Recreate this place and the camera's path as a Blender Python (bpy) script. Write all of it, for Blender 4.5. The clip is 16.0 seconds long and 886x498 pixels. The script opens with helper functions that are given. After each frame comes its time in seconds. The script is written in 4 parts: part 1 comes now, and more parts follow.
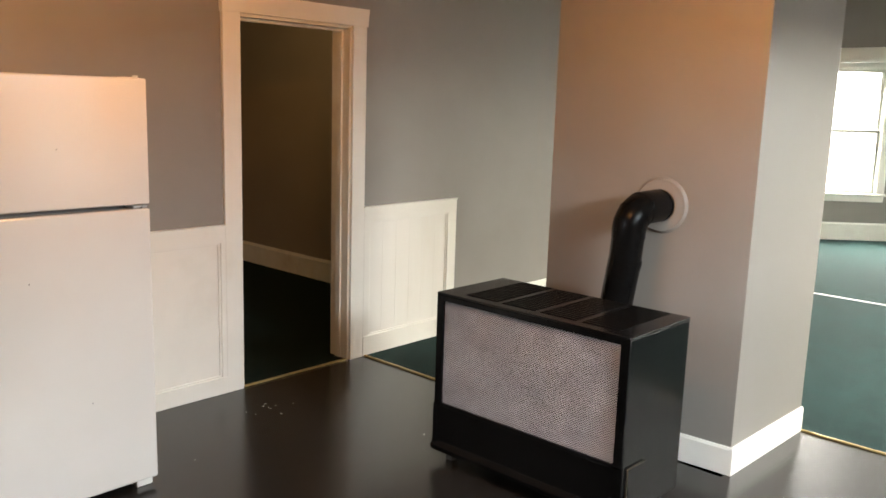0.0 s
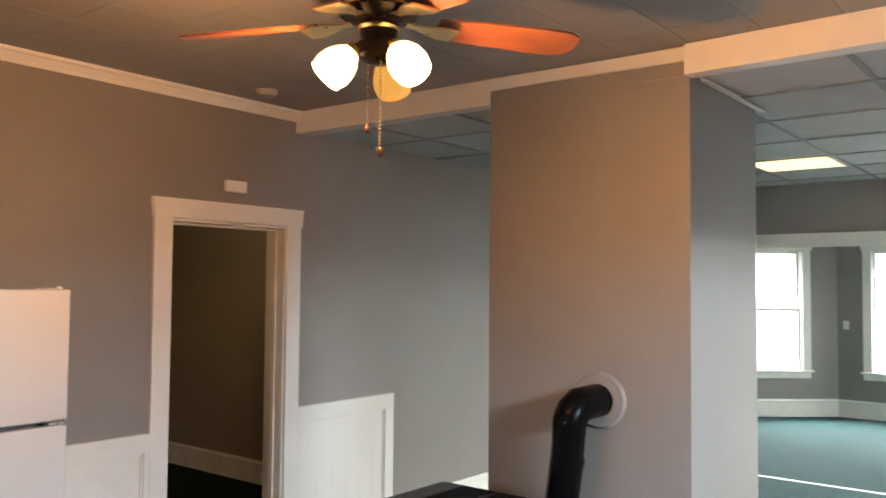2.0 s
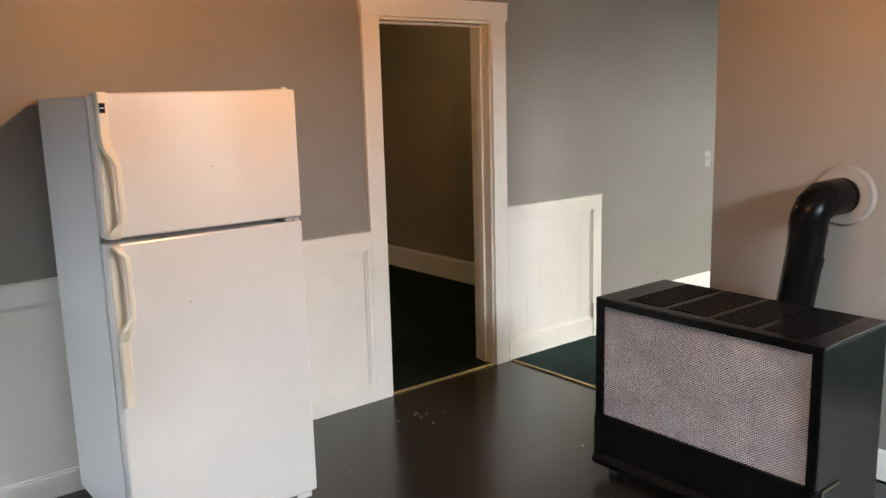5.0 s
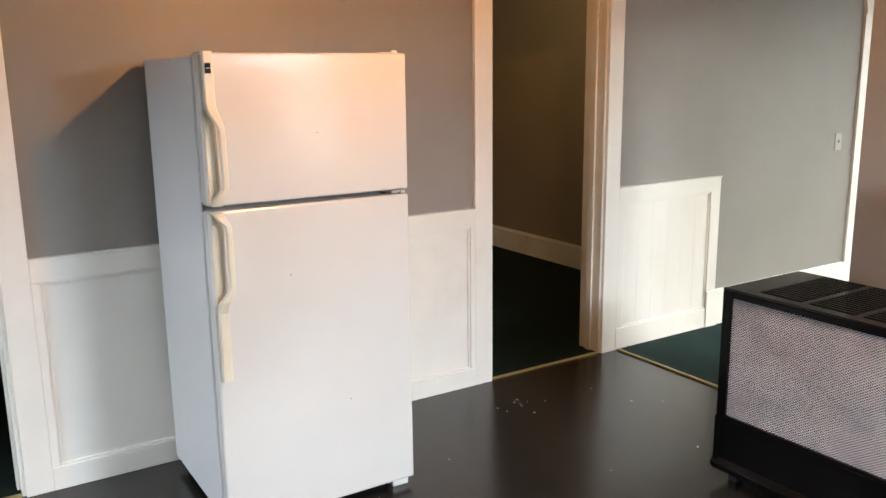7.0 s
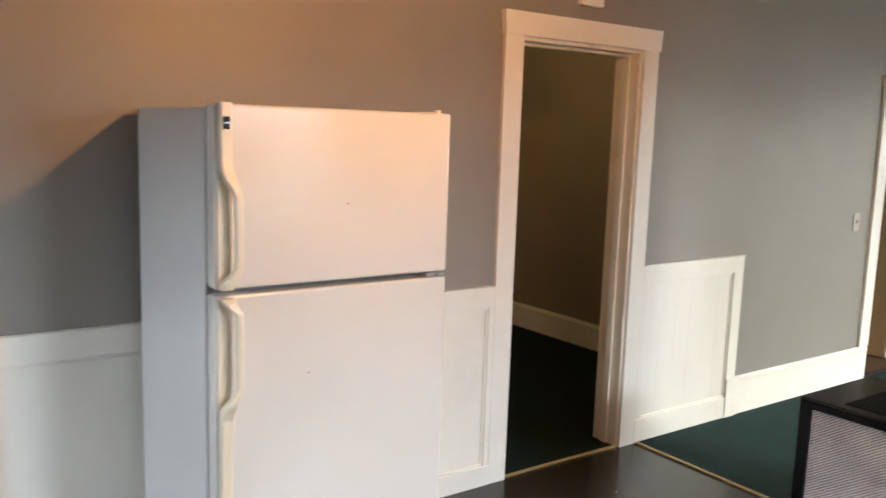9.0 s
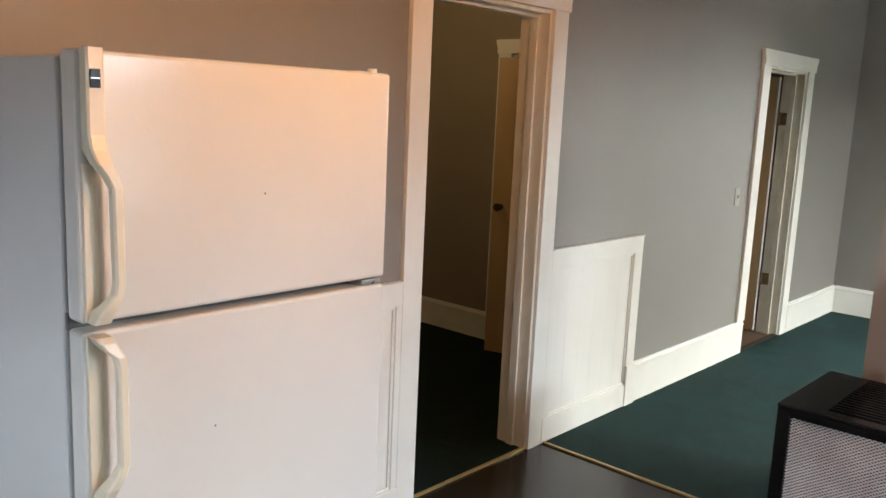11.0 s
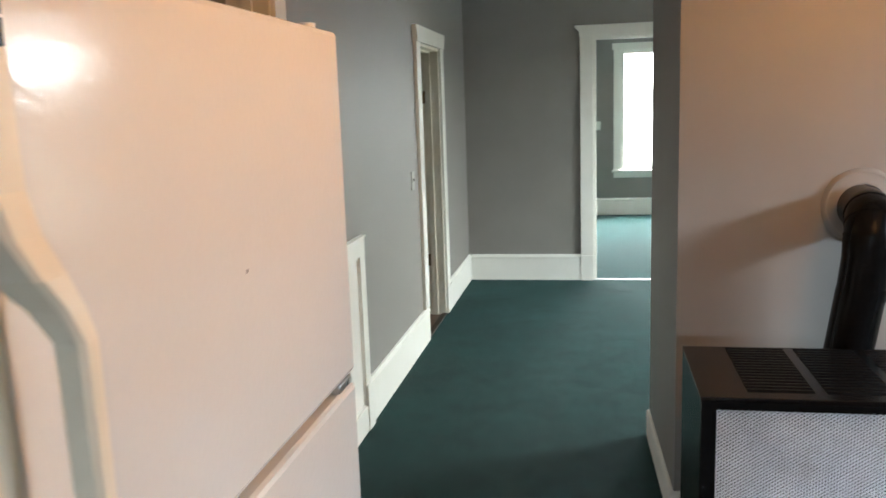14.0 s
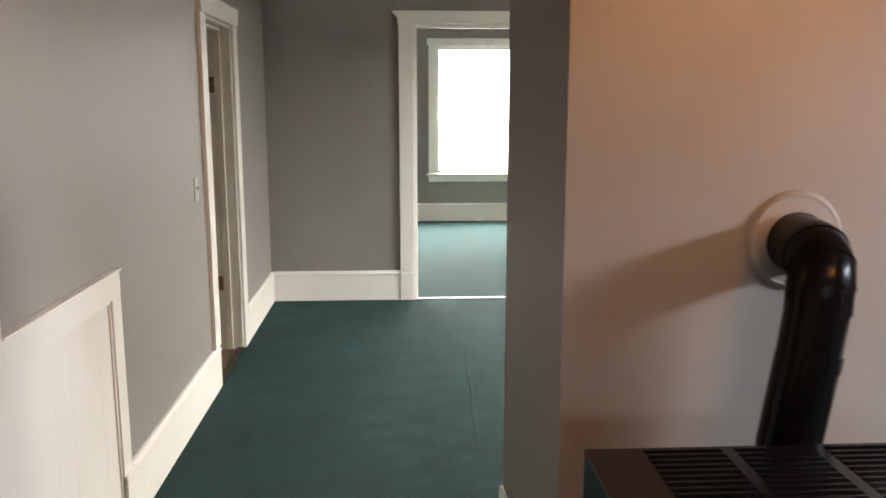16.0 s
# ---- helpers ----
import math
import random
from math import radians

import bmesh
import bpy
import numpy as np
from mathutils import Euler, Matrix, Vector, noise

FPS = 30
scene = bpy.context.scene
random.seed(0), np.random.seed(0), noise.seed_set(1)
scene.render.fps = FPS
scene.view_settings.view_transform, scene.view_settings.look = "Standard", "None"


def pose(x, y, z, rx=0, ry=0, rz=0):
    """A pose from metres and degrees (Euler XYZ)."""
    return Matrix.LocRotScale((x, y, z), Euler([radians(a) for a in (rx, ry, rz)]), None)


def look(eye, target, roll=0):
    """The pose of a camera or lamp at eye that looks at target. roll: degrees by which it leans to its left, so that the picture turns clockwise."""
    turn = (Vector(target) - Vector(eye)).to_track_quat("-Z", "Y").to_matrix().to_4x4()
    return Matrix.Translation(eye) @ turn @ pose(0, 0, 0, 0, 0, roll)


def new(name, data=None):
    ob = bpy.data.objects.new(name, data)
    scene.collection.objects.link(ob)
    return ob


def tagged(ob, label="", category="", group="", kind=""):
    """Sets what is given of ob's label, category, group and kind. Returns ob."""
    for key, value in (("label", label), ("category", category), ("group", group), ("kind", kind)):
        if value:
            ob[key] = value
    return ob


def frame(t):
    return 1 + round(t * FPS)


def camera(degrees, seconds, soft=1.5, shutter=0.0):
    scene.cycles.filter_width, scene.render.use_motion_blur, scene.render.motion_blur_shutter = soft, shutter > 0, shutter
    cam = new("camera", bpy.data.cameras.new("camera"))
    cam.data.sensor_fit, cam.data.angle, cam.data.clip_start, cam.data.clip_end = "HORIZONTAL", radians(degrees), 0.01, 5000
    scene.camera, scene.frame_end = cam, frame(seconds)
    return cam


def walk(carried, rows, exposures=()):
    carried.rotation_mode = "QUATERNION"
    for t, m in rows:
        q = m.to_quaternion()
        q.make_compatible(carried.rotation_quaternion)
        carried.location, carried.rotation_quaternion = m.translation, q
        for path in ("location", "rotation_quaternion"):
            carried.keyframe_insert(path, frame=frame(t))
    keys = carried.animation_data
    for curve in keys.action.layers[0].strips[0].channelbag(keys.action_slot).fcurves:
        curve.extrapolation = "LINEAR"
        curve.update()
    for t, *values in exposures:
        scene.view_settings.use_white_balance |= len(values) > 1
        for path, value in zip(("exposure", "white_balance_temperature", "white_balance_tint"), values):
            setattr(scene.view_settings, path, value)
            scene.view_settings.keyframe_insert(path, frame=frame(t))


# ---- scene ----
cam = camera(56.4, 16.0, shutter=0.4)
PATH = [
    (0, (0.303, 0.115, 1.611), (-1.028, 1.566, 1.261), 1.8),
    (0.5, (0.311, 0.136, 1.61), (-0.945, 1.666, 1.323), 1.1),
    (1, (0.305, 0.148, 1.634), (-0.77, 1.821, 1.422), 1.3),
    (1.5, (0.312, 0.207, 1.631), (-0.851, 1.834, 1.595), 0.2),
    (2, (0.281, 0.151, 1.692), (-0.962, 1.716, 1.78), 0.5),
    (2.5, (0.286, 0.164, 1.698), (-1.098, 1.604, 1.797), 0.5),
    (3, (0.282, 0.14, 1.675), (-1.207, 1.475, 1.721), 0.5),
    (3.5, (0.25, 0.135, 1.652), (-1.25, 1.45, 1.508), -0.2),
    (6, (-0.016, 0.18, 1.618), (-1.591, 1.338, 1.192), -0.5),
    (6.5, (-0.068, 0.202, 1.602), (-1.717, 1.259, 1.197), -1.0),
    (7, (-0.121, 0.205, 1.585), (-1.775, 1.252, 1.174), -0.7),
    (7.5, (-0.216, 0.166, 1.602), (-1.895, 1.182, 1.219), -0.5),
    (8, (-0.401, 0.153, 1.604), (-2.098, 1.169, 1.307), -0.6),
    (8.5, (-0.544, 0.144, 1.608), (-2.233, 1.177, 1.322), 0.2),
    (9, (-0.67, 0.217, 1.616), (-2.279, 1.37, 1.331), 1.9),
    (9.5, (-0.839, 0.321, 1.626), (-2.349, 1.611, 1.393), 2.2),
    (10, (-0.961, 0.346, 1.611), (-2.393, 1.718, 1.347), 2.1),
    (12.5, (-1.952, 0.328, 1.588), (-2.891, 2.054, 1.216), 1.3),
    (13, (-2.143, 0.393, 1.587), (-2.782, 2.256, 1.24), -0.9),
    (13.5, (-2.317, 0.439, 1.57), (-2.796, 2.346, 1.206), -2.1),
    (14, (-2.389, 0.585, 1.56), (-2.751, 2.522, 1.217), -2.0),
    (14.5, (-2.448, 0.83, 1.575), (-2.669, 2.796, 1.277), -1.2),
    (15, (-2.462, 0.995, 1.561), (-2.513, 2.968, 1.239), -0.7),
    (15.5, (-2.504, 1.26, 1.555), (-2.318, 3.223, 1.22), -1.2),
    (16, (-2.513, 1.525, 1.529), (-2.409, 3.49, 1.175), 0.0),
]
walk(cam, [(t, look(eye, target, roll)) for t, eye, target, roll in PATH],
     exposures=[(0.0, -0.25, 7000, 12), (1.0, -0.25, 6850, 13), (2.0, -0.4, 6100, 11), (2.5, -0.4, 5900, 9), (3.0, -0.45, 6100, 7), (3.6, -0.25, 6200, 8), (6.0, -0.17, 6650, 13), (6.5, 0.0, 6450, 11), (7.0, 0.06, 6400, 11),
                (8.5, -0.03, 6500, 11), (10.0, -0.05, 6300, 10), (12.5, -0.22, 6250, 10), (14.0, -0.15, 5950, 5), (14.5, -0.12, 5900, 1), (15.0, -0.2, 6200, 9), (15.5, -0.27, 6500, 14), (16.0, -0.15, 6700, 17)])

# ---- world, lamps ----
world = bpy.data.worlds.new("world")
scene.world = world
world.use_nodes = True
wn = world.node_tree
sky = wn.nodes.new("ShaderNodeTexSky")
sky.sky_type = "NISHITA"
sky.sun_disc = False
sky.sun_elevation, sky.sun_rotation = radians(48), radians(150)
wn.links.new(sky.outputs["Color"], wn.nodes["Background"].inputs["Color"])
wn.nodes["Background"].inputs["Strength"].default_value = 0.1


def lamp(name, kind, m, energy, color, **kw):
    d = bpy.data.lights.new(name, kind)
    d.energy, d.color = energy, color
    for k, v in kw.items():
        if k == "size":
            d.size = v
        if k == "size_y":
            d.shape, d.size_y = "RECTANGLE", v
        if k == "radius":
            d.shadow_soft_size = v
        if k == "angle":
            d.angle = v
        if k == "spread":
            d.spread = v
        if k == "cone":
            d.spot_size, d.spot_blend = v, 1.0
    ob = new(name, d)
    ob.matrix_world = m
    return ob


lamp("sun", "SUN", look((3, -5, 9), (0, 0, 0)), 0.8, (1.0, 0.95, 0.88), angle=radians(12))

DAY = (0.965, 1.0, 0.95)
COOL = (0.79, 0.90, 1.0)
WARM = (1.0, 0.45, 0.14)


# ---- materials ----
def mat(name):
    m = bpy.data.materials.new(name)
    m.use_nodes = True
    return m, m.node_tree, m.node_tree.nodes["Principled BSDF"]


def surface(name, a, b, rough=0.5, metal=0.0, scale=6.0, fine=120.0, bump=0.1, dist=0.002, rough_var=0.1,
            spec=0.5, stain=None, stain_amount=0.35, stretch=(1, 1, 1), sheen=0.0, mottle=0.0, mottle_scale=14.0):
    """Two colours mixed by a coarse noise, grain by a fine one, optional stains."""
    m, nt, p = mat(name)
    N, L = nt.nodes, nt.links
    tc = N.new("ShaderNodeTexCoord")
    mp = N.new("ShaderNodeMapping")
    mp.inputs["Scale"].default_value = stretch
    L.new(tc.outputs["Object"], mp.inputs["Vector"])
    n1 = N.new("ShaderNodeTexNoise")
    n1.inputs["Scale"].default_value, n1.inputs["Detail"].default_value = scale, 5
    n2 = N.new("ShaderNodeTexNoise")
    n2.inputs["Scale"].default_value, n2.inputs["Detail"].default_value = fine, 3
    for n in (n1, n2):
        L.new(mp.outputs["Vector"], n.inputs["Vector"])
    ramp = N.new("ShaderNodeMapRange")
    ramp.inputs["From Min"].default_value, ramp.inputs["From Max"].default_value = 0.3, 0.7
    L.new(n1.outputs["Fac"], ramp.inputs["Value"])
    mix = N.new("ShaderNodeMix")
    mix.data_type = "RGBA"
    mix.inputs[6].default_value, mix.inputs[7].default_value = (*a, 1), (*b, 1)
    L.new(ramp.outputs["Result"], mix.inputs[0])
    out = mix.outputs[2]
    if stain:
        n3 = N.new("ShaderNodeTexNoise")
        n3.inputs["Scale"].default_value, n3.inputs["Detail"].default_value = scale * 0.45, 8
        n3.inputs["Roughness"].default_value = 0.7
        L.new(mp.outputs["Vector"], n3.inputs["Vector"])
        r3 = N.new("ShaderNodeMapRange")
        r3.inputs["From Min"].default_value, r3.inputs["From Max"].default_value = 0.55, 0.75
        r3.inputs["To Max"].default_value = stain_amount
        L.new(n3.outputs["Fac"], r3.inputs["Value"])
        mx = N.new("ShaderNodeMix")
        mx.data_type = "RGBA"
        mx.inputs[7].default_value = (*stain, 1)
        L.new(out, mx.inputs[6])
        L.new(r3.outputs["Result"], mx.inputs[0])
        out = mx.outputs[2]
    if mottle:
        n4 = N.new("ShaderNodeTexNoise")
        n4.inputs["Scale"].default_value, n4.inputs["Detail"].default_value, n4.inputs["Roughness"].default_value = mottle_scale, 7, 0.65
        L.new(mp.outputs["Vector"], n4.inputs["Vector"])
        r4 = N.new("ShaderNodeMapRange")
        r4.inputs["From Min"].default_value, r4.inputs["From Max"].default_value = 0.32, 0.68
        r4.inputs["To Min"].default_value, r4.inputs["To Max"].default_value = 1 - mottle, 1 + mottle
        L.new(n4.outputs["Fac"], r4.inputs["Value"])
        hs = N.new("ShaderNodeHueSaturation")
        L.new(out, hs.inputs["Color"])
        L.new(r4.outputs["Result"], hs.inputs["Value"])
        out = hs.outputs["Color"]
    L.new(out, p.inputs["Base Color"])
    rr = N.new("ShaderNodeMapRange")
    rr.inputs["To Min"].default_value, rr.inputs["To Max"].default_value = max(0.02, rough - rough_var), min(1, rough + rough_var)
    L.new(n1.outputs["Fac"], rr.inputs["Value"])
    L.new(rr.outputs["Result"], p.inputs["Roughness"])
    if sheen:
        p.inputs["Sheen Weight"].default_value, p.inputs["Sheen Roughness"].default_value = sheen, 0.45
        p.inputs["Sheen Tint"].default_value = (0.55, 0.95, 0.90, 1)
    bp = N.new("ShaderNodeBump")
    bp.inputs["Strength"].default_value, bp.inputs["Distance"].default_value = bump, dist
    L.new(n2.outputs["Fac"], bp.inputs["Height"])
    L.new(bp.outputs["Normal"], p.inputs["Normal"])
    p.inputs["Metallic"].default_value = metal
    p.inputs["Specular IOR Level"].default_value = spec
    return m


M_WALL = surface("wall_paint", (0.226, 0.205, 0.183), (0.250, 0.227, 0.204), 0.50, scale=2.2, fine=90, bump=0.12, dist=0.002)
M_WALL2 = surface("side_room_paint", (0.25, 0.205, 0.15), (0.28, 0.232, 0.172), 0.6, scale=2.2, fine=90, bump=0.12, dist=0.002)
M_TRIM = surface("white_trim_paint", (0.78, 0.75, 0.68), (0.82, 0.79, 0.72), 0.35, scale=5, fine=60, bump=0.08, dist=0.0015,
                 stain=(0.60, 0.54, 0.44), stain_amount=0.25)
M_TRIM_OLD = surface("worn_cream_paint", (0.74, 0.68, 0.55), (0.80, 0.75, 0.64), 0.4, scale=7, fine=50, bump=0.12, dist=0.002,
                     stain=(0.42, 0.32, 0.2), stain_amount=0.4)
M_BOARD = surface("painted_beadboard", (0.77, 0.73, 0.66), (0.83, 0.80, 0.74), 0.32, scale=4, fine=40, bump=0.15, dist=0.002, rough_var=0.04,
                  stain=(0.66, 0.57, 0.42), stain_amount=0.3, stretch=(1, 1, 0.12))
M_CEIL = surface("ceiling_paint", (0.30, 0.28, 0.25), (0.34, 0.32, 0.285), 0.7, scale=3, fine=70, bump=0.2, dist=0.002)
M_TILE = surface("ceiling_tile", (0.48, 0.50, 0.49), (0.54, 0.56, 0.55), 0.85, scale=4, fine=160, bump=0.4, dist=0.003)
M_GRID = surface("ceiling_grid_metal", (0.28, 0.28, 0.27), (0.34, 0.34, 0.33), 0.6, scale=9)
M_CARPET = surface("green_carpet", (0.0030, 0.0155, 0.0142), (0.0074, 0.030, 0.0278), 0.95, scale=1.1, fine=300, bump=1.0, dist=0.008,
                   spec=0.15, stain=(0.021, 0.060, 0.055), stain_amount=0.6, sheen=0.08, mottle=0.36, mottle_scale=7)
# copy of the green carpet, the side room's low light put into its colours
M_CARPET_SHADED = surface("shaded_green_carpet", (0.004, 0.011, 0.009), (0.007, 0.018, 0.014), 0.95, scale=1.1, fine=300, bump=1.0, dist=0.008, spec=0.15, mottle=0.3)
M_FLOOR = surface("dark_vinyl_floor", (0.011, 0.0092, 0.008), (0.020, 0.017, 0.0145), 0.235, scale=1.3, fine=45, bump=0.10, dist=0.0012,
                  rough_var=0.03, spec=0.5)
M_WOODFLOOR = surface("brown_wood_floor", (0.12, 0.065, 0.04), (0.17, 0.10, 0.06), 0.4, scale=4, fine=30, stretch=(1, 8, 1))
M_BRASS = surface("brass_strip", (0.46, 0.35, 0.14), (0.54, 0.42, 0.19), 0.45, metal=0.7, scale=14, fine=80)
M_STEEL = surface("bright_metal", (0.62, 0.62, 0.60), (0.72, 0.72, 0.70), 0.3, metal=0.9, scale=20, fine=100)
M_STRIP = surface("pale_metal_strip", (0.75, 0.76, 0.74), (0.82, 0.82, 0.80), 0.4, metal=0.3, scale=20, fine=100)
M_FRIDGE = surface("white_textured_enamel", (0.67, 0.65, 0.61), (0.70, 0.68, 0.64), 0.11, scale=2, fine=120, bump=0.42, dist=0.0008, rough_var=0.03, spec=0.6)
M_FRSIDE = surface("white_cabinet_enamel", (0.62, 0.62, 0.615), (0.66, 0.66, 0.655), 0.32, scale=2, fine=90, bump=0.3, dist=0.001, rough_var=0.05)
M_HANDLE = surface("yellowed_plastic", (0.72, 0.64, 0.49), (0.76, 0.69, 0.55), 0.35, scale=8, fine=60, bump=0.05)
M_GASKET = surface("grey_gasket", (0.10, 0.095, 0.085), (0.14, 0.13, 0.12), 0.6, scale=10)
M_BLACK = surface("black_enamel", (0.003, 0.003, 0.003), (0.005, 0.005, 0.005), 0.22, scale=5, fine=110, bump=0.12, dist=0.001, rough_var=0.04, spec=0.15)
M_TOPBLK = surface("black_louvre_metal", (0.003, 0.0026, 0.0025), (0.005, 0.0044, 0.004), 0.22, scale=7, fine=90, bump=0.05, dist=0.0006,
                   rough_var=0.04, spec=0.34)
M_PIPE = surface("black_stove_pipe", (0.003, 0.003, 0.003), (0.005, 0.005, 0.005), 0.22, scale=9, fine=80, bump=0.10, dist=0.001, spec=0.09, rough_var=0.04)
M_MESH = surface("pale_wire_mesh", (0.70, 0.69, 0.72), (0.80, 0.79, 0.81), 0.38, metal=0.4, scale=7, fine=90, stain=(0.40, 0.35, 0.33), stain_amount=0.6, mottle=0.16, mottle_scale=11)
# dark mottled backing that shows between the wires of the mesh
M_MESHBACK = surface("dark_panel", (0.045, 0.04, 0.04), (0.085, 0.075, 0.072), 0.7, scale=5, stain=(0.16, 0.14, 0.135), stain_amount=0.6)
M_PLASTIC = surface("white_plastic", (0.76, 0.74, 0.68), (0.8, 0.78, 0.72), 0.4, scale=10)
M_BRONZE = surface("dark_bronze", (0.035, 0.022, 0.015), (0.06, 0.04, 0.025), 0.3, metal=0.8, scale=12)
M_GOLD = surface("polished_brass", (0.80, 0.56, 0.22), (0.85, 0.62, 0.28), 0.3, metal=1.0, scale=15)
# warm grey, darker than M_PLASTIC
M_DETECTOR = surface("warm_grey_plastic", (0.36, 0.335, 0.30), (0.41, 0.385, 0.345), 0.5, scale=10)
M_BLADE = surface("reddish_wood_blade", (0.10, 0.032, 0.014), (0.17, 0.06, 0.028), 0.35, scale=5, fine=60, stretch=(1, 9, 1))
M_IRON = surface("old_iron_hinge", (0.05, 0.038, 0.028), (0.09, 0.07, 0.05), 0.5, metal=0.7, scale=25)
# brown for the faces of the door leaves; their hinge edge is white
M_LEAF = surface("brown_door_face", (0.46, 0.30, 0.15), (0.56, 0.38, 0.20), 0.4, scale=5, fine=40, bump=0.1, dist=0.001, stretch=(1, 1, 0.15))
M_HINGE = surface("tarnished_brass_hinge", (0.22, 0.14, 0.07), (0.34, 0.24, 0.13), 0.45, metal=0.6, scale=25)
# near-black colour stands for the shade inside the louvre slots
M_SLOT_SHADE = surface("slot_shade", (0.0010, 0.0010, 0.0010), (0.0016, 0.0015, 0.0014), 0.9, scale=10, spec=0.03)
M_RUBBER = surface("black_rubber", (0.012, 0.012, 0.012), (0.02, 0.02, 0.02), 0.7, scale=10)


def glow(name, color, strength, body=(0.8, 0.75, 0.65)):
    m, nt, p = mat(name)
    p.inputs["Base Color"].default_value = (*body, 1)
    p.inputs["Emission Color"].default_value = (*color, 1)
    p.inputs["Emission Strength"].default_value = strength
    return m


M_SHADE = glow("lit_frosted_shade", (1.0, 0.62, 0.26), 6.0)
M_SHADE_DIM = glow("faintly_lit_frosted_shade", (1.0, 0.50, 0.08), 0.8, (0.25, 0.13, 0.03))
M_DIFF = glow("lit_diffuser", (1.0, 0.72, 0.33), 2.6)
M_OUT = glow("overcast_sky", (0.93, 0.97, 1.0), 1.3)
M_SKY = glow("bright_sky", (0.93, 0.97, 1.0), 10.0)
M_LINING = glow("lit_shade_lining", (1.0, 0.72, 0.36), 14.0)
m_, nt_, p_ = mat("window_glass")
p_.inputs["Transmission Weight"].default_value = 1.0
p_.inputs["Roughness"].default_value = 0.0
p_.inputs["IOR"].default_value = 1.45
M_GLASS = m_


# ---- mesh helpers ----
def box(bm, x0, x1, y0, y1, z0, z1, bevel=0.0, m=None):
    r = bmesh.ops.create_cube(bm, size=1.0)
    vs = r["verts"]
    for v in vs:
        v.co = Vector(((x0 + x1) / 2 + v.co.x * (x1 - x0), (y0 + y1) / 2 + v.co.y * (y1 - y0), (z0 + z1) / 2 + v.co.z * (z1 - z0)))
    if bevel:
        es = list({e for v in vs for e in v.link_edges})
        g = bmesh.ops.bevel(bm, geom=es, offset=bevel, segments=2, affect="EDGES", profile=0.5)
        vs = list({v for f in g["faces"] for v in f.verts} | {v for v in vs if v.is_valid})
    if m is not None:
        for v in vs:
            v.co = m @ v.co
    return vs


def prism(bm, pts, z0, z1):
    """An upright prism over a polygon given anticlockwise."""
    lo = [bm.verts.new((x, y, z0)) for x, y in pts]
    hi = [bm.verts.new((x, y, z1)) for x, y in pts]
    bm.faces.new(list(reversed(lo)))
    bm.faces.new(hi)
    k = len(pts)
    for i in range(k):
        bm.faces.new((lo[i], lo[(i + 1) % k], hi[(i + 1) % k], hi[i]))


def run_profile(bm, prof, u0, u1):
    """A moulding: profile points (v, z) swept along u."""
    a = [bm.verts.new((u0, v, z)) for v, z in prof]
    b = [bm.verts.new((u1, v, z)) for v, z in prof]
    k = len(prof)
    bm.faces.new(list(reversed(a)))
    bm.faces.new(b)
    for i in range(k):
        bm.faces.new((a[i], a[(i + 1) % k], b[(i + 1) % k], b[i]))


def lathe(bm, prof, seg=24, m=None):
    """A turned shape: profile points (radius, z), round the z axis."""
    rings = []
    for r, z in prof:
        if r < 1e-6:
            rings.append([bm.verts.new((0, 0, z))])
        else:
            rings.append([bm.verts.new((r * math.cos(2 * math.pi * i / seg), r * math.sin(2 * math.pi * i / seg), z)) for i in range(seg)])
    for a, b in zip(rings, rings[1:]):
        for i in range(seg):
            j = (i + 1) % seg
            if len(a) == 1 and len(b) == 1:
                continue
            if len(a) == 1:
                bm.faces.new((a[0], b[i], b[j]))
            elif len(b) == 1:
                bm.faces.new((a[i], a[j], b[0]))
            else:
                bm.faces.new((a[i], a[j], b[j], b[i]))
    if m is not None:
        for ring in rings:
            for v in ring:
                v.co = m @ v.co


def tube(bm, path, radius, seg=16, caps=True):
    """A round bar along a list of points; radius a number or one per point."""
    pts = [Vector(p) for p in path]
    rings, up = [], None
    for i, p in enumerate(pts):
        d = (pts[min(i + 1, len(pts) - 1)] - pts[max(i - 1, 0)]).normalized()
        if up is None:
            up = d.orthogonal().normalized()
        up = (up - d * up.dot(d)).normalized()
        side = d.cross(up)
        r = radius[i] if isinstance(radius, (list, tuple)) else radius
        rings.append([bm.verts.new(p + r * (math.cos(2 * math.pi * k / seg) * up + math.sin(2 * math.pi * k / seg) * side)) for k in range(seg)])
    for a, b in zip(rings, rings[1:]):
        for k in range(seg):
            bm.faces.new((a[k], a[(k + 1) % seg], b[(k + 1) % seg], b[k]))
    if caps:
        bm.faces.new(list(reversed(rings[0])))
        bm.faces.new(rings[-1])


def mesh_of(bm, name, material, smooth=False):
    bmesh.ops.recalc_face_normals(bm, faces=bm.faces)
    me = bpy.data.meshes.new(name)
    bm.to_mesh(me)
    bm.free()
    me.materials.append(material)
    if smooth:
        me.shade_smooth()
        me.set_sharp_from_angle(angle=radians(40))
    return me


def solid(name, bm, material, label="", category="", kind="", m=None, smooth=False):
    ob = new(name, mesh_of(bm, name, material, smooth))
    if m is not None:
        ob.matrix_world = m
    return tagged(ob, label, category, "", kind)


def part(name, bm, material, parent, label="", smooth=False, at=None):
    ob = new(name, mesh_of(bm, name, material, smooth))
    ob.parent = parent
    if at is not None:
        ob.matrix_basis = at
    if label:
        ob["label"] = label
    return ob


def base(name, m, label, category, group="", kind=""):
    e = new(name)
    e.empty_display_size = 0.1
    e.matrix_world = m
    return tagged(e, label, category, group, kind)


def bm_of(*boxes, bevel=0.0):
    bm = bmesh.new()
    for b in boxes:
        box(bm, *b, bevel=bevel)
    return bm


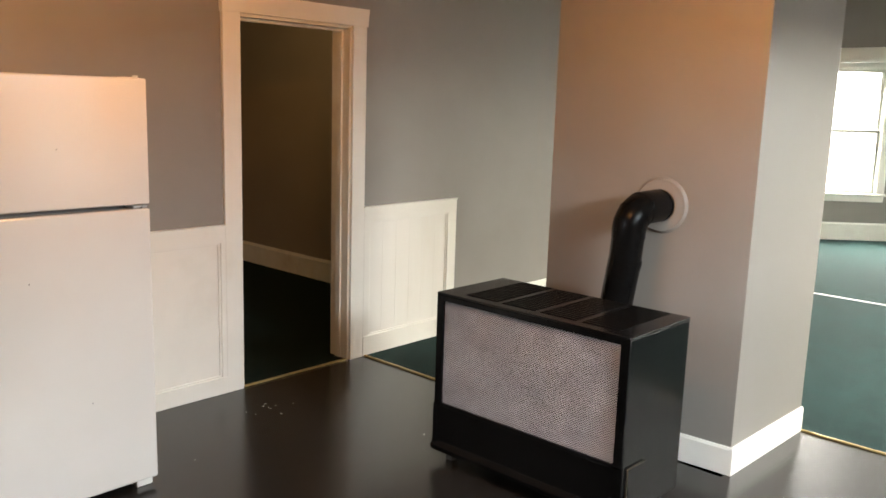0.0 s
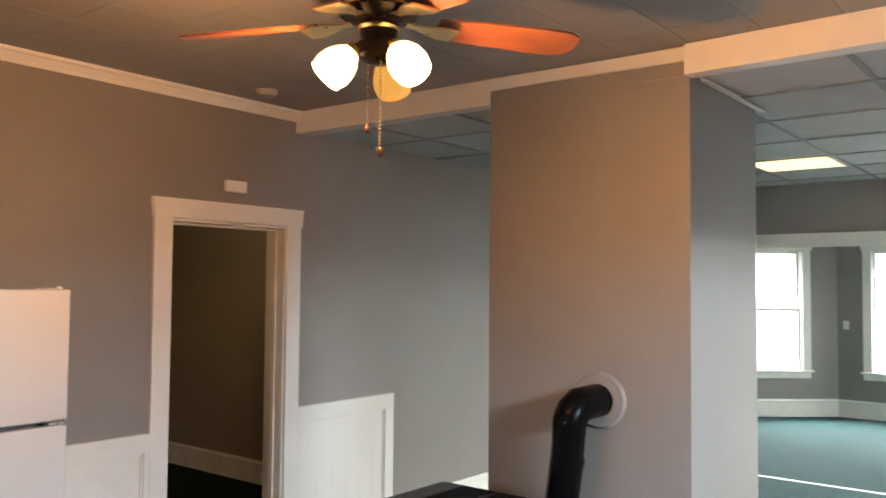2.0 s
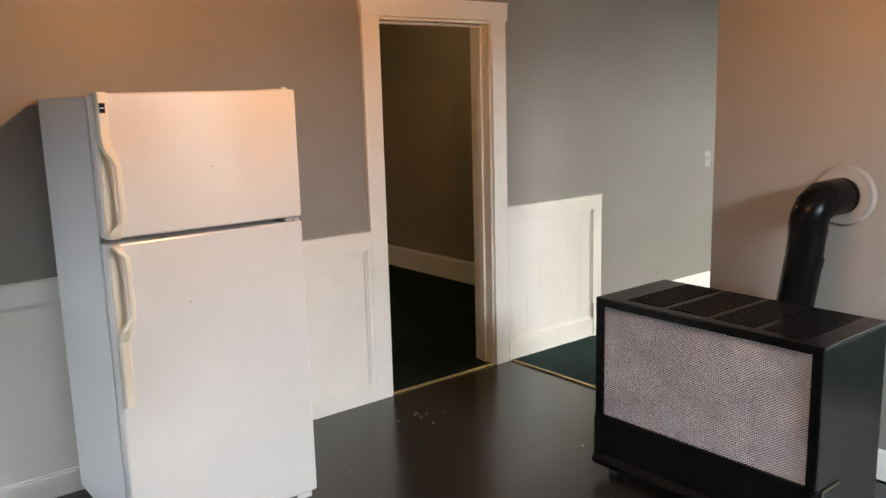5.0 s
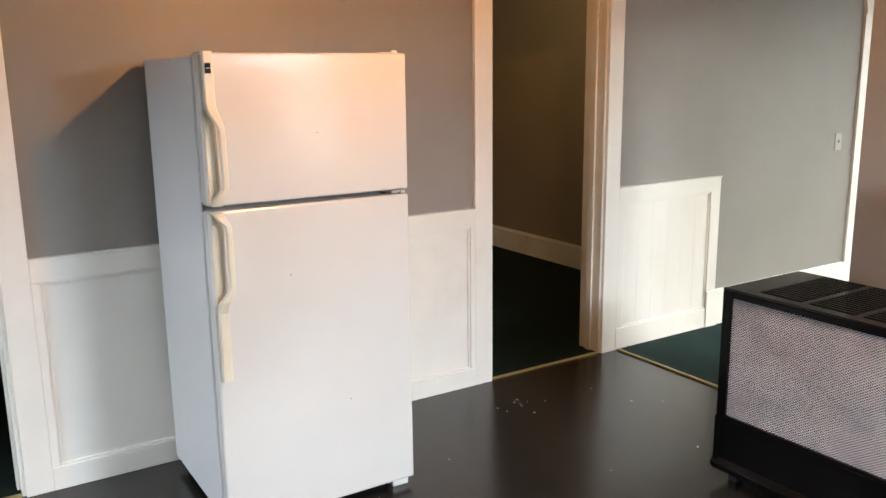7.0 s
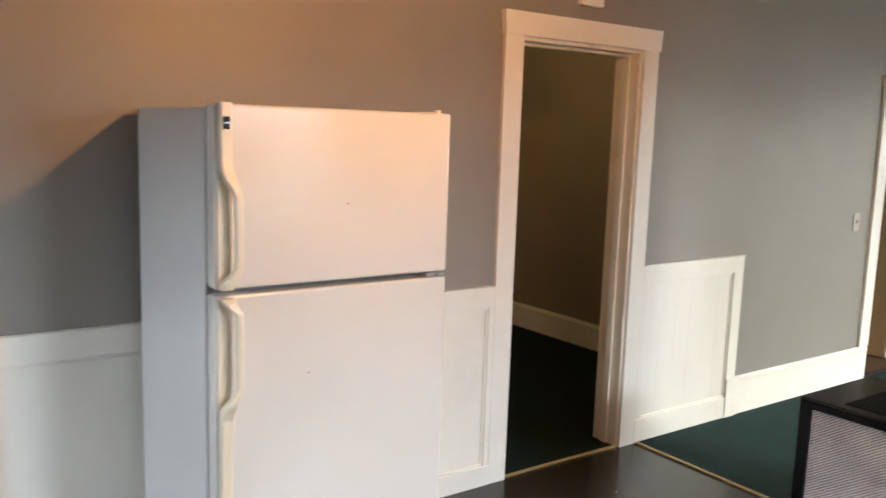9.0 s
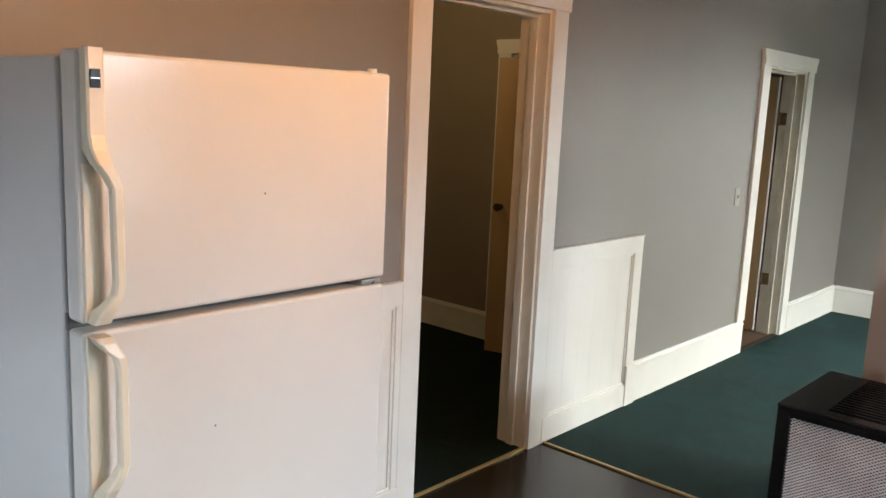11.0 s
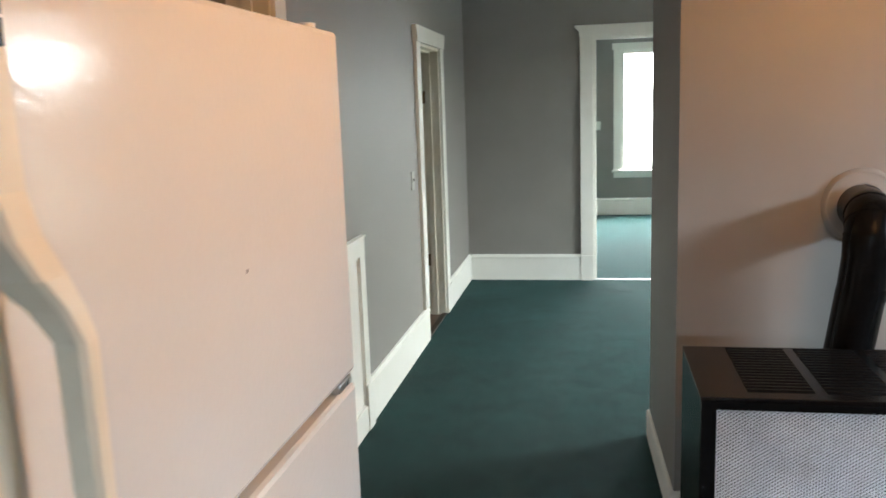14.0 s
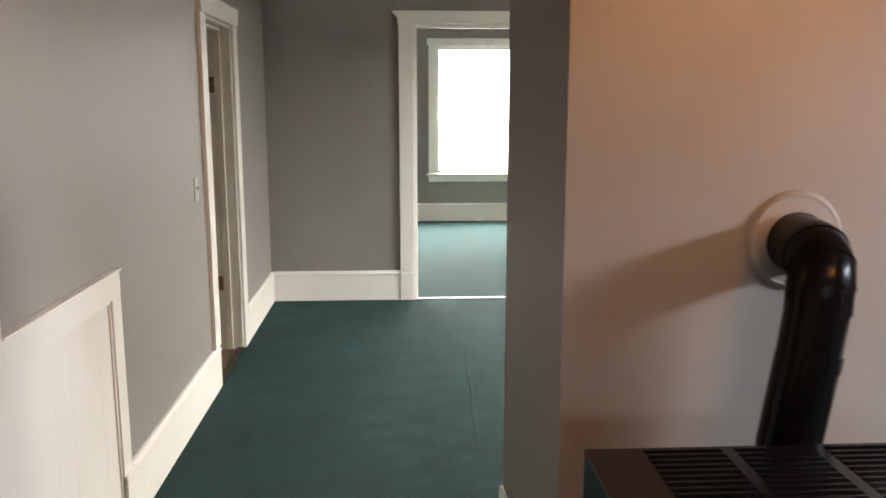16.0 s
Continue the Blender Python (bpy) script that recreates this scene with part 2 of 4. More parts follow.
# wall frames: local x along the wall, local y out of its face into the room
def west(y, x=-3.5):
    return pose(x, y, 0, 0, 0, -90)


def north(x, y=7.80):
    return pose(x, y, 0, 0, 0, 180)


def east(y, x=0.66):
    return pose(x, y, 0, 0, 0, 90)


def south(x, y=-1.6):
    return pose(x, y, 0, 0, 0, 0)


def wall(name, m, u0, u1, height, thick, openings, material, label):
    bm = bmesh.new()
    u = u0
    for a, b, z0, z1 in sorted(openings):
        box(bm, u, a, -thick, 0, 0, height)
        if z0 > 0:
            box(bm, a, b, -thick, 0, 0, z0)
        box(bm, a, b, -thick, 0, z1, height)
        u = b
    box(bm, u, u1, -thick, 0, 0, height)
    return solid(name, bm, material, label, "wall", "structure", m)


# ---- large structure ----
H_KIT, H_DROP = 2.73, 2.61
D1 = (2.625, 3.41, 2.035)
D2 = (5.87, 6.58, 1.96)
D3 = (-0.45, 0.41, 2.035)
OPN = (-2.405, -0.57, 2.09)
CH_Y0, CH_Y1 = 3.53, 4.36

wall("wall_west", west(0), -7.80, 1.6, H_KIT, 0.15,
     [(-D1[1], -D1[0], 0, D1[2]), (-D2[1], -D2[0], 0, D2[2]), (-D3[1], -D3[0], 0, D3[2])], M_WALL,
     "greige painted plaster wall with doorways")
wall("wall_north", north(0), -0.66, 3.5, H_KIT, 0.15, [(-OPN[1], -OPN[0], 0, OPN[2])], M_WALL, "greige painted wall with a wide cased opening")
wall("wall_east", east(0), -1.6, 7.80, H_KIT, 0.15,
     [(2.0, 3.0, 0.95, 2.2), (5.45, 6.20, 0.62, 2.32), (6.40, 7.15, 0.62, 2.32)], M_WALL, "greige painted wall with windows")
wall("wall_south", south(0), -3.65, 0.81, H_KIT, 0.15, [(-2.9, -1.6, 0.95, 2.1)], M_WALL, "greige painted wall with a window")
# side room and the room behind the second door
wall("wall_side_west", west(0, -6.78), -8.0, 1.75, 2.6, 0.12, [], M_WALL2, "brown-grey painted wall of the dim side room")
wall("wall_side_north", north(0, 4.72), 3.65, 6.78, 2.6, 0.13, [(3.97, 4.73, 0, 1.96)], M_WALL2, "brown-grey painted wall with a cased door")
wall("wall_side_south", south(0, -1.6), -6.9, -3.65, 2.6, 0.15, [], M_WALL2, "brown-grey painted wall of the dim side room")
wall("wall_back_north", north(0, 7.82), 3.65, 6.78, 2.6, 0.13, [], M_WALL2, "plain wall of the back room")
# bay room
BAY = (-2.45, 12.02)
ANG = pose(BAY[0], BAY[1], 0, 0, 0, 221)
ANG_R = pose(-0.80, 12.02, 0, 0, 0, 139)
wall("wall_bay_north", north(-2.45, 12.02), -1.65, 0, H_DROP, 0.15, [(-1.40, -0.41, 0.61, 2.2)], M_WALL, "greige painted bay wall with a window")
wall("wall_bay_angle_1", ANG, 0, 1.90, H_DROP, 0.15, [(0.47, 1.46, 0.61, 2.2)], M_WALL, "greige painted slanting bay wall with a window")
wall("wall_bay_angle_2", ANG_R, -1.90, 0, H_DROP, 0.15, [(-1.46, -0.47, 0.61, 2.2)], M_WALL, "greige painted slanting bay wall with a window")
wall("wall_bay_west", west(0, -3.884), -10.85, -7.95, H_DROP, 0.15, [], M_WALL, "greige painted wall of the bay room")
wall("wall_bay_east", east(0, 0.634), 7.95, 10.85, H_DROP, 0.15, [], M_WALL, "greige painted wall of the bay room")
solid("wall_bay_corner", bm_of((-3.884, -3.5, 7.81, 7.95, 0, H_DROP)), M_WALL, "greige painted return wall", "wall", "structure")

# floors
solid("floor", bm_of((-3.65, 0.66, -1.6, CH_Y0, -0.06, 0), (-1.10, 0.66, CH_Y0, CH_Y1, -0.06, 0)), M_FLOOR,
      "dark brown-black sheet vinyl kitchen floor with scuffs", "floor", "structure")
bm = bmesh.new()
box(bm, -3.5, -2.12, CH_Y0, 7.80, -0.05, 0.006)
box(bm, -2.12, 0.66, CH_Y1, 7.80, -0.05, 0.006)
box(bm, OPN[0], OPN[1], 7.80, 7.95, -0.05, 0.006)
prism(bm, [(-3.884, 7.95), (0.634, 7.95), (0.634, 10.77), (-0.80, 12.02), (-2.45, 12.02), (-3.884, 10.77)], -0.05, 0.006)
carpet = solid("floor_carpet", bm, M_CARPET, "worn dark green short-pile carpet with a few creases", "carpet", "structure")


def crease(x0, y0, x1, y1, rise):
    """A low ruck in the carpet between two points."""
    bm, k = bmesh.new(), 14
    nx, ny = (y1 - y0), (x0 - x1)
    q = math.hypot(nx, ny)
    path, rad = [], []
    for i in range(k + 1):
        f = i / k
        s = random.uniform(-0.008, 0.008)
        path.append((x0 + (x1 - x0) * f + nx / q * s, y0 + (y1 - y0) * f + ny / q * s, 0.006 - 0.014 + rise * math.sin(math.pi * f)))
        rad.append(0.014)
    tube(bm, path, rad, 12)
    part("crease", bm, M_CARPET, carpet, smooth=True)


crease(-2.75, 5.88, -1.75, 6.0, 0.0022)
crease(-2.20, 4.55, -2.09, 6.9, 0.0028)
crease(-2.25, 7.345, -2.03, 7.32, 0.004)
crease(-2.25, 6.79, -2.17, 6.77, 0.004)
crease(-2.9, 5.2, -2.3, 5.32, 0.0022)
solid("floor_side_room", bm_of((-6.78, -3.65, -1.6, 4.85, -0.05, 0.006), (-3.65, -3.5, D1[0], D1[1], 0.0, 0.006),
                               (-3.65, -3.5, D3[0], D3[1], 0.0, 0.006)), M_CARPET_SHADED, "green carpet, coloured darker for the dim side room", "carpet", "structure")
solid("floor_back_room", bm_of((-6.78, -3.65, 4.85, 7.82, -0.05, 0.0), (-3.65, -3.505, D2[0], D2[1], -0.05, 0.0)), M_WOODFLOOR,
      "brown wooden floor behind the narrow door", "floor", "structure")

# ceilings
bm = bmesh.new()
box(bm, -3.65, 0.81, -1.75, 3.58, H_KIT + 0.012, H_KIT + 0.1)
n = 0.305
for i in range(14):
    for j in range(17):
        x0, y0 = -3.5 + i * n, -1.6 + j * n
        x1, y1 = min(x0 + n - 0.003, 0.66), min(y0 + n - 0.003, 3.5)
        if x1 - x0 > 0.02 and y1 - y0 > 0.02:
            box(bm, x0, x1, y0, y1, H_KIT + 0.001 * random.random(), H_KIT + 0.012)
solid("ceiling", bm, M_CEIL, "taupe ceiling of square fibre tiles", "ceiling", "structure")
bm = bmesh.new()
TX = [-3.50, -3.02, -2.41, -1.77, -1.14, -0.47, 0.10, 0.66]
TY = [3.58, 4.14, 4.80, 5.52, 6.22, 6.83, 7.44, 7.80]
for i in range(len(TX) - 1):
    for j in range(len(TY) - 1):
        if i == 3 and j == 4:
            continue
        box(bm, TX[i] + 0.008, TX[i + 1] - 0.008, TY[j] + 0.008, TY[j + 1] - 0.008, H_DROP + 0.004 + 0.003 * random.random(), H_DROP + 0.03)
box(bm, -3.65, 0.81, 3.58, 7.95, H_DROP + 0.09, H_DROP + 0.16)
solid("ceiling_drop", bm, M_TILE, "suspended ceiling of grey-white fibre panels", "ceiling", "structure")
bm = bmesh.new()
for x in TX:
    box(bm, x - 0.012, x + 0.012, 3.58, 7.80, H_DROP - 0.002, H_DROP + 0.002)
    box(bm, x - 0.002, x + 0.002, 3.58, 7.80, H_DROP + 0.002, H_DROP + 0.03)
for y in TY:
    box(bm, -3.5, 0.66, y - 0.012, y + 0.012, H_DROP - 0.0035, H_DROP + 0.0005)
solid("ceiling_grid", bm, M_GRID, "grey metal grid of the suspended ceiling", "ceiling grid", "structure")
solid("ceiling_side", bm_of((-6.9, -3.65, -1.75, 7.95, 2.6, 2.7)), M_CEIL, "plain taupe ceiling of the side rooms", "ceiling", "structure")
bm = bmesh.new()
prism(bm, [(-4.04, 7.95), (0.79, 7.95), (0.79, 10.9), (-0.75, 12.2), (-2.5, 12.2), (-4.04, 10.9)], H_DROP, H_DROP + 0.1)
solid("ceiling_bay", bm, M_TILE, "pale ceiling of the bay room", "ceiling", "structure")

# chimney breast, beam
bm = bmesh.new()
prism(bm, [(-2.105, CH_Y0), (-1.087, 3.578), (-1.06, CH_Y1), (-2.14, CH_Y1)], 0, H_KIT)
solid("wall_chimney", bm, M_WALL, "greige painted chimney breast standing free", "chimney", "structure")
for nm, x0, x1, ya, yb in (("beam_1", -3.5, -2.105, 3.475, 3.515), ("beam_2", -1.087, 0.66, 3.515, 3.475)):
    bm = bmesh.new()
    prism(bm, [(x0, ya), (x1, yb), (x1, 3.60), (x0, 3.60)], 2.60, H_KIT)
    solid(nm, bm, M_TRIM, "white painted boxed ceiling beam", "beam", "structure")


def crown(name, m, u0, u1):
    bm = bmesh.new()
    run_profile(bm, [(0, 2.668), (0.008, 2.668), (0.014, 2.682), (0.034, 2.708), (0.046, 2.716), (0.05, H_KIT), (0, H_KIT)], u0, u1)
    return solid(name, bm, M_TRIM, "white painted crown moulding under the ceiling", "moulding", "structure", m)


crown("trim_crown_west", west(0), -3.475, 1.6)
crown("trim_crown_south", south(0), -3.45, 0.61)
crown("trim_crown_east", east(0), -1.6, 3.475)
bm = bmesh.new()
prism(bm, [(-2.105, 3.512), (-1.087, 3.557), (-1.087, 3.575), (-2.105, 3.53)], 2.672, H_KIT)
solid("trim_crown_beam", bm, M_TRIM, "white painted strip across the chimney top", "moulding", "structure")


def baseboard(m, u0, u1, h=0.235, material=None):
    bm = bmesh.new()
    run_profile(bm, [(0, 0), (0.020, 0), (0.020, h - 0.035), (0.024, h - 0.03), (0.024, h - 0.018), (0.016, h - 0.012), (0.012, h), (0, h)], u0, u1)
    return solid("baseboard", bm, material or M_TRIM, "tall white painted baseboard with a moulded top", "baseboard", "structure", m)


def low_base(m, u0, u1, h=0.13):
    bm = bmesh.new()
    run_profile(bm, [(0, 0), (0.014, 0), (0.014, h - 0.012), (0.008, h), (0, h)], u0, u1)
    return solid("baseboard", bm, M_TRIM, "low white painted baseboard round the chimney breast", "baseboard", "structure", m)


baseboard(west(0), -5.865, -4.38)
baseboard(west(0), -7.80, -6.70)
baseboard(north(0), 2.51, 3.476)
baseboard(north(0), -0.66, 0.465)
baseboard(east(0), CH_Y0, 7.776)
baseboard(north(-2.45, 12.02), -1.65, 0)
baseboard(ANG, 0, 1.90)
baseboard(ANG_R, -1.90, 0)
baseboard(west(0, -3.884), -10.76, -7.95)
baseboard(east(0, 0.634), 7.95, 10.76)
baseboard(north(0, 4.72), 4.83, 6.78, 0.20, M_TRIM_OLD)
baseboard(west(0, -6.78), -4.70, 1.6, 0.20, M_TRIM_OLD)
baseboard(west(0), 0.55, 1.6)
baseboard(south(0), -3.476, 0.66)
low_base(pose(-2.105, CH_Y0, 0, 0, 0, 182.70), -1.032, 0.014)
low_base(pose(-1.087, 3.578, 0, 0, 0, -91.98), -0.783, 0.014)
low_base(pose(-2.107, CH_Y0, 0, 0, 0, 92.4), 0, 0.83)


# ---- doorways ----
def doorway(name, m, u0, u1, h, depth, label, cas=0.095, head=0.10, ear=0.03, foot=0.0, old=False, casings=(True, True)):
    """A cased doorway: local x along the wall, the wall's face at y = 0, its thickness behind."""
    e = base(name, m, label, "doorway", kind="structure")
    jm = M_TRIM_OLD if old else M_TRIM
    for (a, b), on in (((u0 - cas, u0 + 0.004), casings[0]), ((u1 - 0.004, u1 + cas), casings[1])):
        if on:
            part("casing", bm_of((a, b, 0.0, 0.022, foot, h), bevel=0.002), M_TRIM, e)
            if foot:
                part("plinth", bm_of((a, b, 0.0, 0.028, 0.0, foot), bevel=0.002), M_TRIM, e)
    bm = bmesh.new()
    za, zb = h - 0.001, h + head
    prof = [(u0 - cas - 0.006, za), (u1 + cas + 0.006, za), (u1 + cas + 0.006, za + 0.035), (u1 + cas + ear, zb - 0.012), (u1 + cas + ear, zb),
            (u0 - cas - ear, zb), (u0 - cas - ear, zb - 0.012), (u0 - cas - 0.006, za + 0.035)]
    f = [bm.verts.new((u, 0.030, z)) for u, z in prof]
    k = [bm.verts.new((u, 0.0, z)) for u, z in prof]
    bm.faces.new(f)
    bm.faces.new(list(reversed(k)))
    for i in range(8):
        bm.faces.new((f[i], f[(i + 1) % 8], k[(i + 1) % 8], k[i]))
    part("head_casing", bm, M_TRIM, e)
    part("jamb", bm_of((u0 - 0.002, u0 + 0.018, -depth, 0.003, 0, h), bevel=0.001), jm, e)
    part("jamb", bm_of((u1 - 0.018, u1 + 0.002, -depth, 0.003, 0, h), bevel=0.001), jm, e)
    part("jamb_head", bm_of((u0 + 0.018, u1 - 0.018, -depth, 0.003, h - 0.018, h + 0.002), bevel=0.001), jm, e)
    for a, b in ((u0 + 0.018, u0 + 0.030), (u1 - 0.030, u1 - 0.018)):
        part("door_stop", bm_of((a, b, -depth * 0.62, -depth * 0.36, 0, h - 0.018), bevel=0.002), jm, e)
    part("door_stop", bm_of((u0 + 0.03, u1 - 0.03, -depth * 0.62, -depth * 0.36, h - 0.032, h - 0.018), bevel=0.002), jm, e)
    return e


d1 = doorway("door_1", west(0), -D1[1], -D1[0], D1[2], 0.155, "white cased doorway without a door, into a dim room", cas=0.10, ear=0.012, old=True)
sp = part("strike_plate", bm_of((-D1[1] + 0.017, -D1[1] + 0.022, -0.088, -0.056, 0.980, 1.050), bevel=0.001), M_IRON, d1, "worn brass strike plate")
part("latch_hole", bm_of((-D1[1] + 0.021, -D1[1] + 0.0226, -0.080, -0.064, 1.000, 1.030)), M_RUBBER, sp)
d2 = doorway("door_2", west(0), -D2[1], -D2[0], D2[2], 0.155, "narrow cream cased doorway with its door swung inward", cas=0.11, ear=0.03, foot=0.0, old=True,
             casings=(True, False))
part("casing", bm_of((-D2[0] - 0.004, -D2[0] + 0.115, 0.0, 0.022, 0.236, D2[2]), bevel=0.002), M_TRIM, d2)
for z in (0.42, 1.62):
    bm = bm_of((-D2[1] + 0.017, -D2[1] + 0.0215, -0.150, -0.100, z - 0.045, z + 0.045))
    tube(bm, [(-D2[1] + 0.026, -0.152, z - 0.05), (-D2[1] + 0.026, -0.152, z + 0.05)], 0.007, 8)
    part("hinge", bm, M_HINGE, d2, "tarnished brass butt hinge")
d3 = doorway("door_3", west(0), -D3[1], -D3[0], D3[2], 0.155, "white cased doorway beside the refrigerator, into a dim room", cas=0.095, ear=0.012)
d4 = doorway("door_4", north(0), -OPN[1], -OPN[0], OPN[2], 0.155, "wide white cased opening into the bay room", cas=0.105, head=0.085, ear=0.045, foot=0.225)
d5 = doorway("door_5", north(0, 4.72), 3.97, 4.73, 1.96, 0.135, "cream cased door at the back of the dim room", cas=0.10, head=0.09, ear=0.02, old=True)


def slab(name, m, w, h, label):
    """A panelled door leaf, hinged at local x = 0."""
    e = base(name, m, label, "door", "brown panelled doors")
    leaf = part("door_panel", bm_of((0.006, w, -0.018, 0.018, 0.012, h), bevel=0.002), M_LEAF, e, "brown door panel")
    part("door_edge", bm_of((0.001, 0.006, -0.019, 0.019, 0.012, h), bevel=0.001), M_TRIM, e, "white hinge edge")
    for z in (0.42, 1.62):
        part("hinge_plate", bm_of((-0.001, 0.0015, -0.015, 0.016, z - 0.045, z + 0.045)), M_STEEL, e, "bright steel hinge plate")
    for z0, z1 in ((0.15, 0.75), (0.95, h - 0.14)):
        for y in (-0.021, 0.017):
            part("moulding", bm_of((0.11, w - 0.11, y, y + 0.004, z0, z0 + 0.02), (0.11, w - 0.11, y, y + 0.004, z1 - 0.02, z1),
                                   (0.11, 0.13, y, y + 0.004, z0 + 0.02, z1 - 0.02), (w - 0.13, w - 0.11, y, y + 0.004, z0 + 0.02, z1 - 0.02)), M_LEAF, leaf)
    for sd in (-1, 1):
        bm = bmesh.new()
        lathe(bm, [(0.0, 0.018), (0.02, 0.018), (0.01, 0.03), (0.01, 0.05), (0.026, 0.06), (0.026, 0.075), (0.0, 0.082)], 14,
              pose(w - 0.06, 0, 0.98, -90 * sd, 0, 0))
        part("knob", bm, M_IRON, e, "dark round door knob", smooth=True)
    return e


slab("door_leaf", pose(-3.665, D2[1] - 0.035, 0, 0, 0, 186), 0.66, 1.92, "brown panelled door with a white edge, standing open")
slab("door_leaf", pose(-3.985, 4.70, 0, 0, 0, 196), 0.70, 1.92, "brown panelled door standing ajar in the dim room")

# metal and brass strips on the floor
for nm, b, mm, lab in (("threshold_strip", (-3.478, -2.11, CH_Y0 - 0.008, CH_Y0 + 0.008, 0.0, 0.0095), M_BRASS, "brass strip between vinyl and green carpet"),
                       ("threshold_strip", (-3.508, -3.492, D1[0] + 0.02, D1[1] - 0.02, 0.0, 0.010), M_BRASS, "tarnished brass strip across the doorway"),
                       ("threshold_strip", (-3.512, -3.488, D3[0] + 0.02, D3[1] - 0.02, 0.0, 0.010), M_BRASS, "tarnished brass strip across the doorway"),
                       ("threshold_strip", (-1.05, 0.636, CH_Y1 - 0.007, CH_Y1 + 0.007, 0.0, 0.0085), M_BRASS, "brass strip between vinyl and green carpet"),
                       ("threshold_strip", (OPN[0] + 0.02, OPN[1] - 0.02, 7.795, 7.825, 0.004, 0.012), M_STRIP, "pale metal carpet strip in the wide opening"),
                       ("threshold_strip", (-3.53, -3.49, D2[0] + 0.02, D2[1] - 0.02, 0.0, 0.012), M_IRON, "dark worn threshold of the narrow door")):
    tagged(solid(nm, bm_of(b, bevel=0.002), mm, lab, "floor strip"), lab, "floor strip", "metal floor strips")


# ---- wainscot ----
def wainscot(name, m, u0, u1, h, label, base_h, boards, stile_l=0.0, stile_r=0.0):
    e = base(name, m, label, "wainscot", kind="structure")
    part("top_rail", bm_of((u0, u1, 0, 0.022, h - 0.095, h - 0.008), bevel=0.002), M_TRIM, e)
    part("cap", bm_of((u0, u1, 0, 0.030, h - 0.008, h), bevel=0.002), M_TRIM, e)
    part("base_rail", bm_of((u0, u1, 0, 0.024, 0, base_h), bevel=0.003), M_TRIM, e)
    if stile_l:
        part("stile", bm_of((u0, u0 + stile_l, 0, 0.021, base_h, h - 0.095), bevel=0.002), M_TRIM, e)
    if stile_r:
        part("stile", bm_of((u1 - stile_r, u1, 0, 0.021, base_h, h - 0.095), bevel=0.002), M_TRIM, e)
    a, b = u0 + stile_l, u1 - stile_r
    bead = [(a, b, 0.004, 0.014, h - 0.107, h - 0.095), (a, b, 0.004, 0.014, base_h, base_h + 0.010),
            (a, a + 0.012, 0.004, 0.014, base_h + 0.010, h - 0.107), (b - 0.012, b, 0.004, 0.014, base_h + 0.010, h - 0.107)]
    for q in bead:
        part("bead", bm_of(q, bevel=0.002), M_TRIM, e)
    if boards:
        w = (b - a) / boards
        for i in range(boards):
            part("plank", bm_of((a + i * w + 0.0001, a + (i + 1) * w - 0.0001, 0, 0.0075 + 0.0004 * random.random(), base_h, h - 0.095), bevel=0.0005), M_BOARD, e)
    else:
        part("panel", bm_of((a, b, 0, 0.006, base_h, h - 0.095)), M_TRIM, e)
    return e


wainscot("wainscot", west(0), -2.525, -0.505, 0.935, "white painted panelled wainscot behind the refrigerator", 0.095, 0, 0.03, 0.03)
wainscot("wainscot", west(0), -4.365, -3.51, 0.962, "white painted beadboard wainscot beside the doorway", 0.13, 6, 0.085, 0.05)
solid("trim", bm_of((-3.5, -3.47, 4.28, 4.385, 0, 0.235), bevel=0.003), M_TRIM, "white painted block ending the baseboard", "trim", "structure")


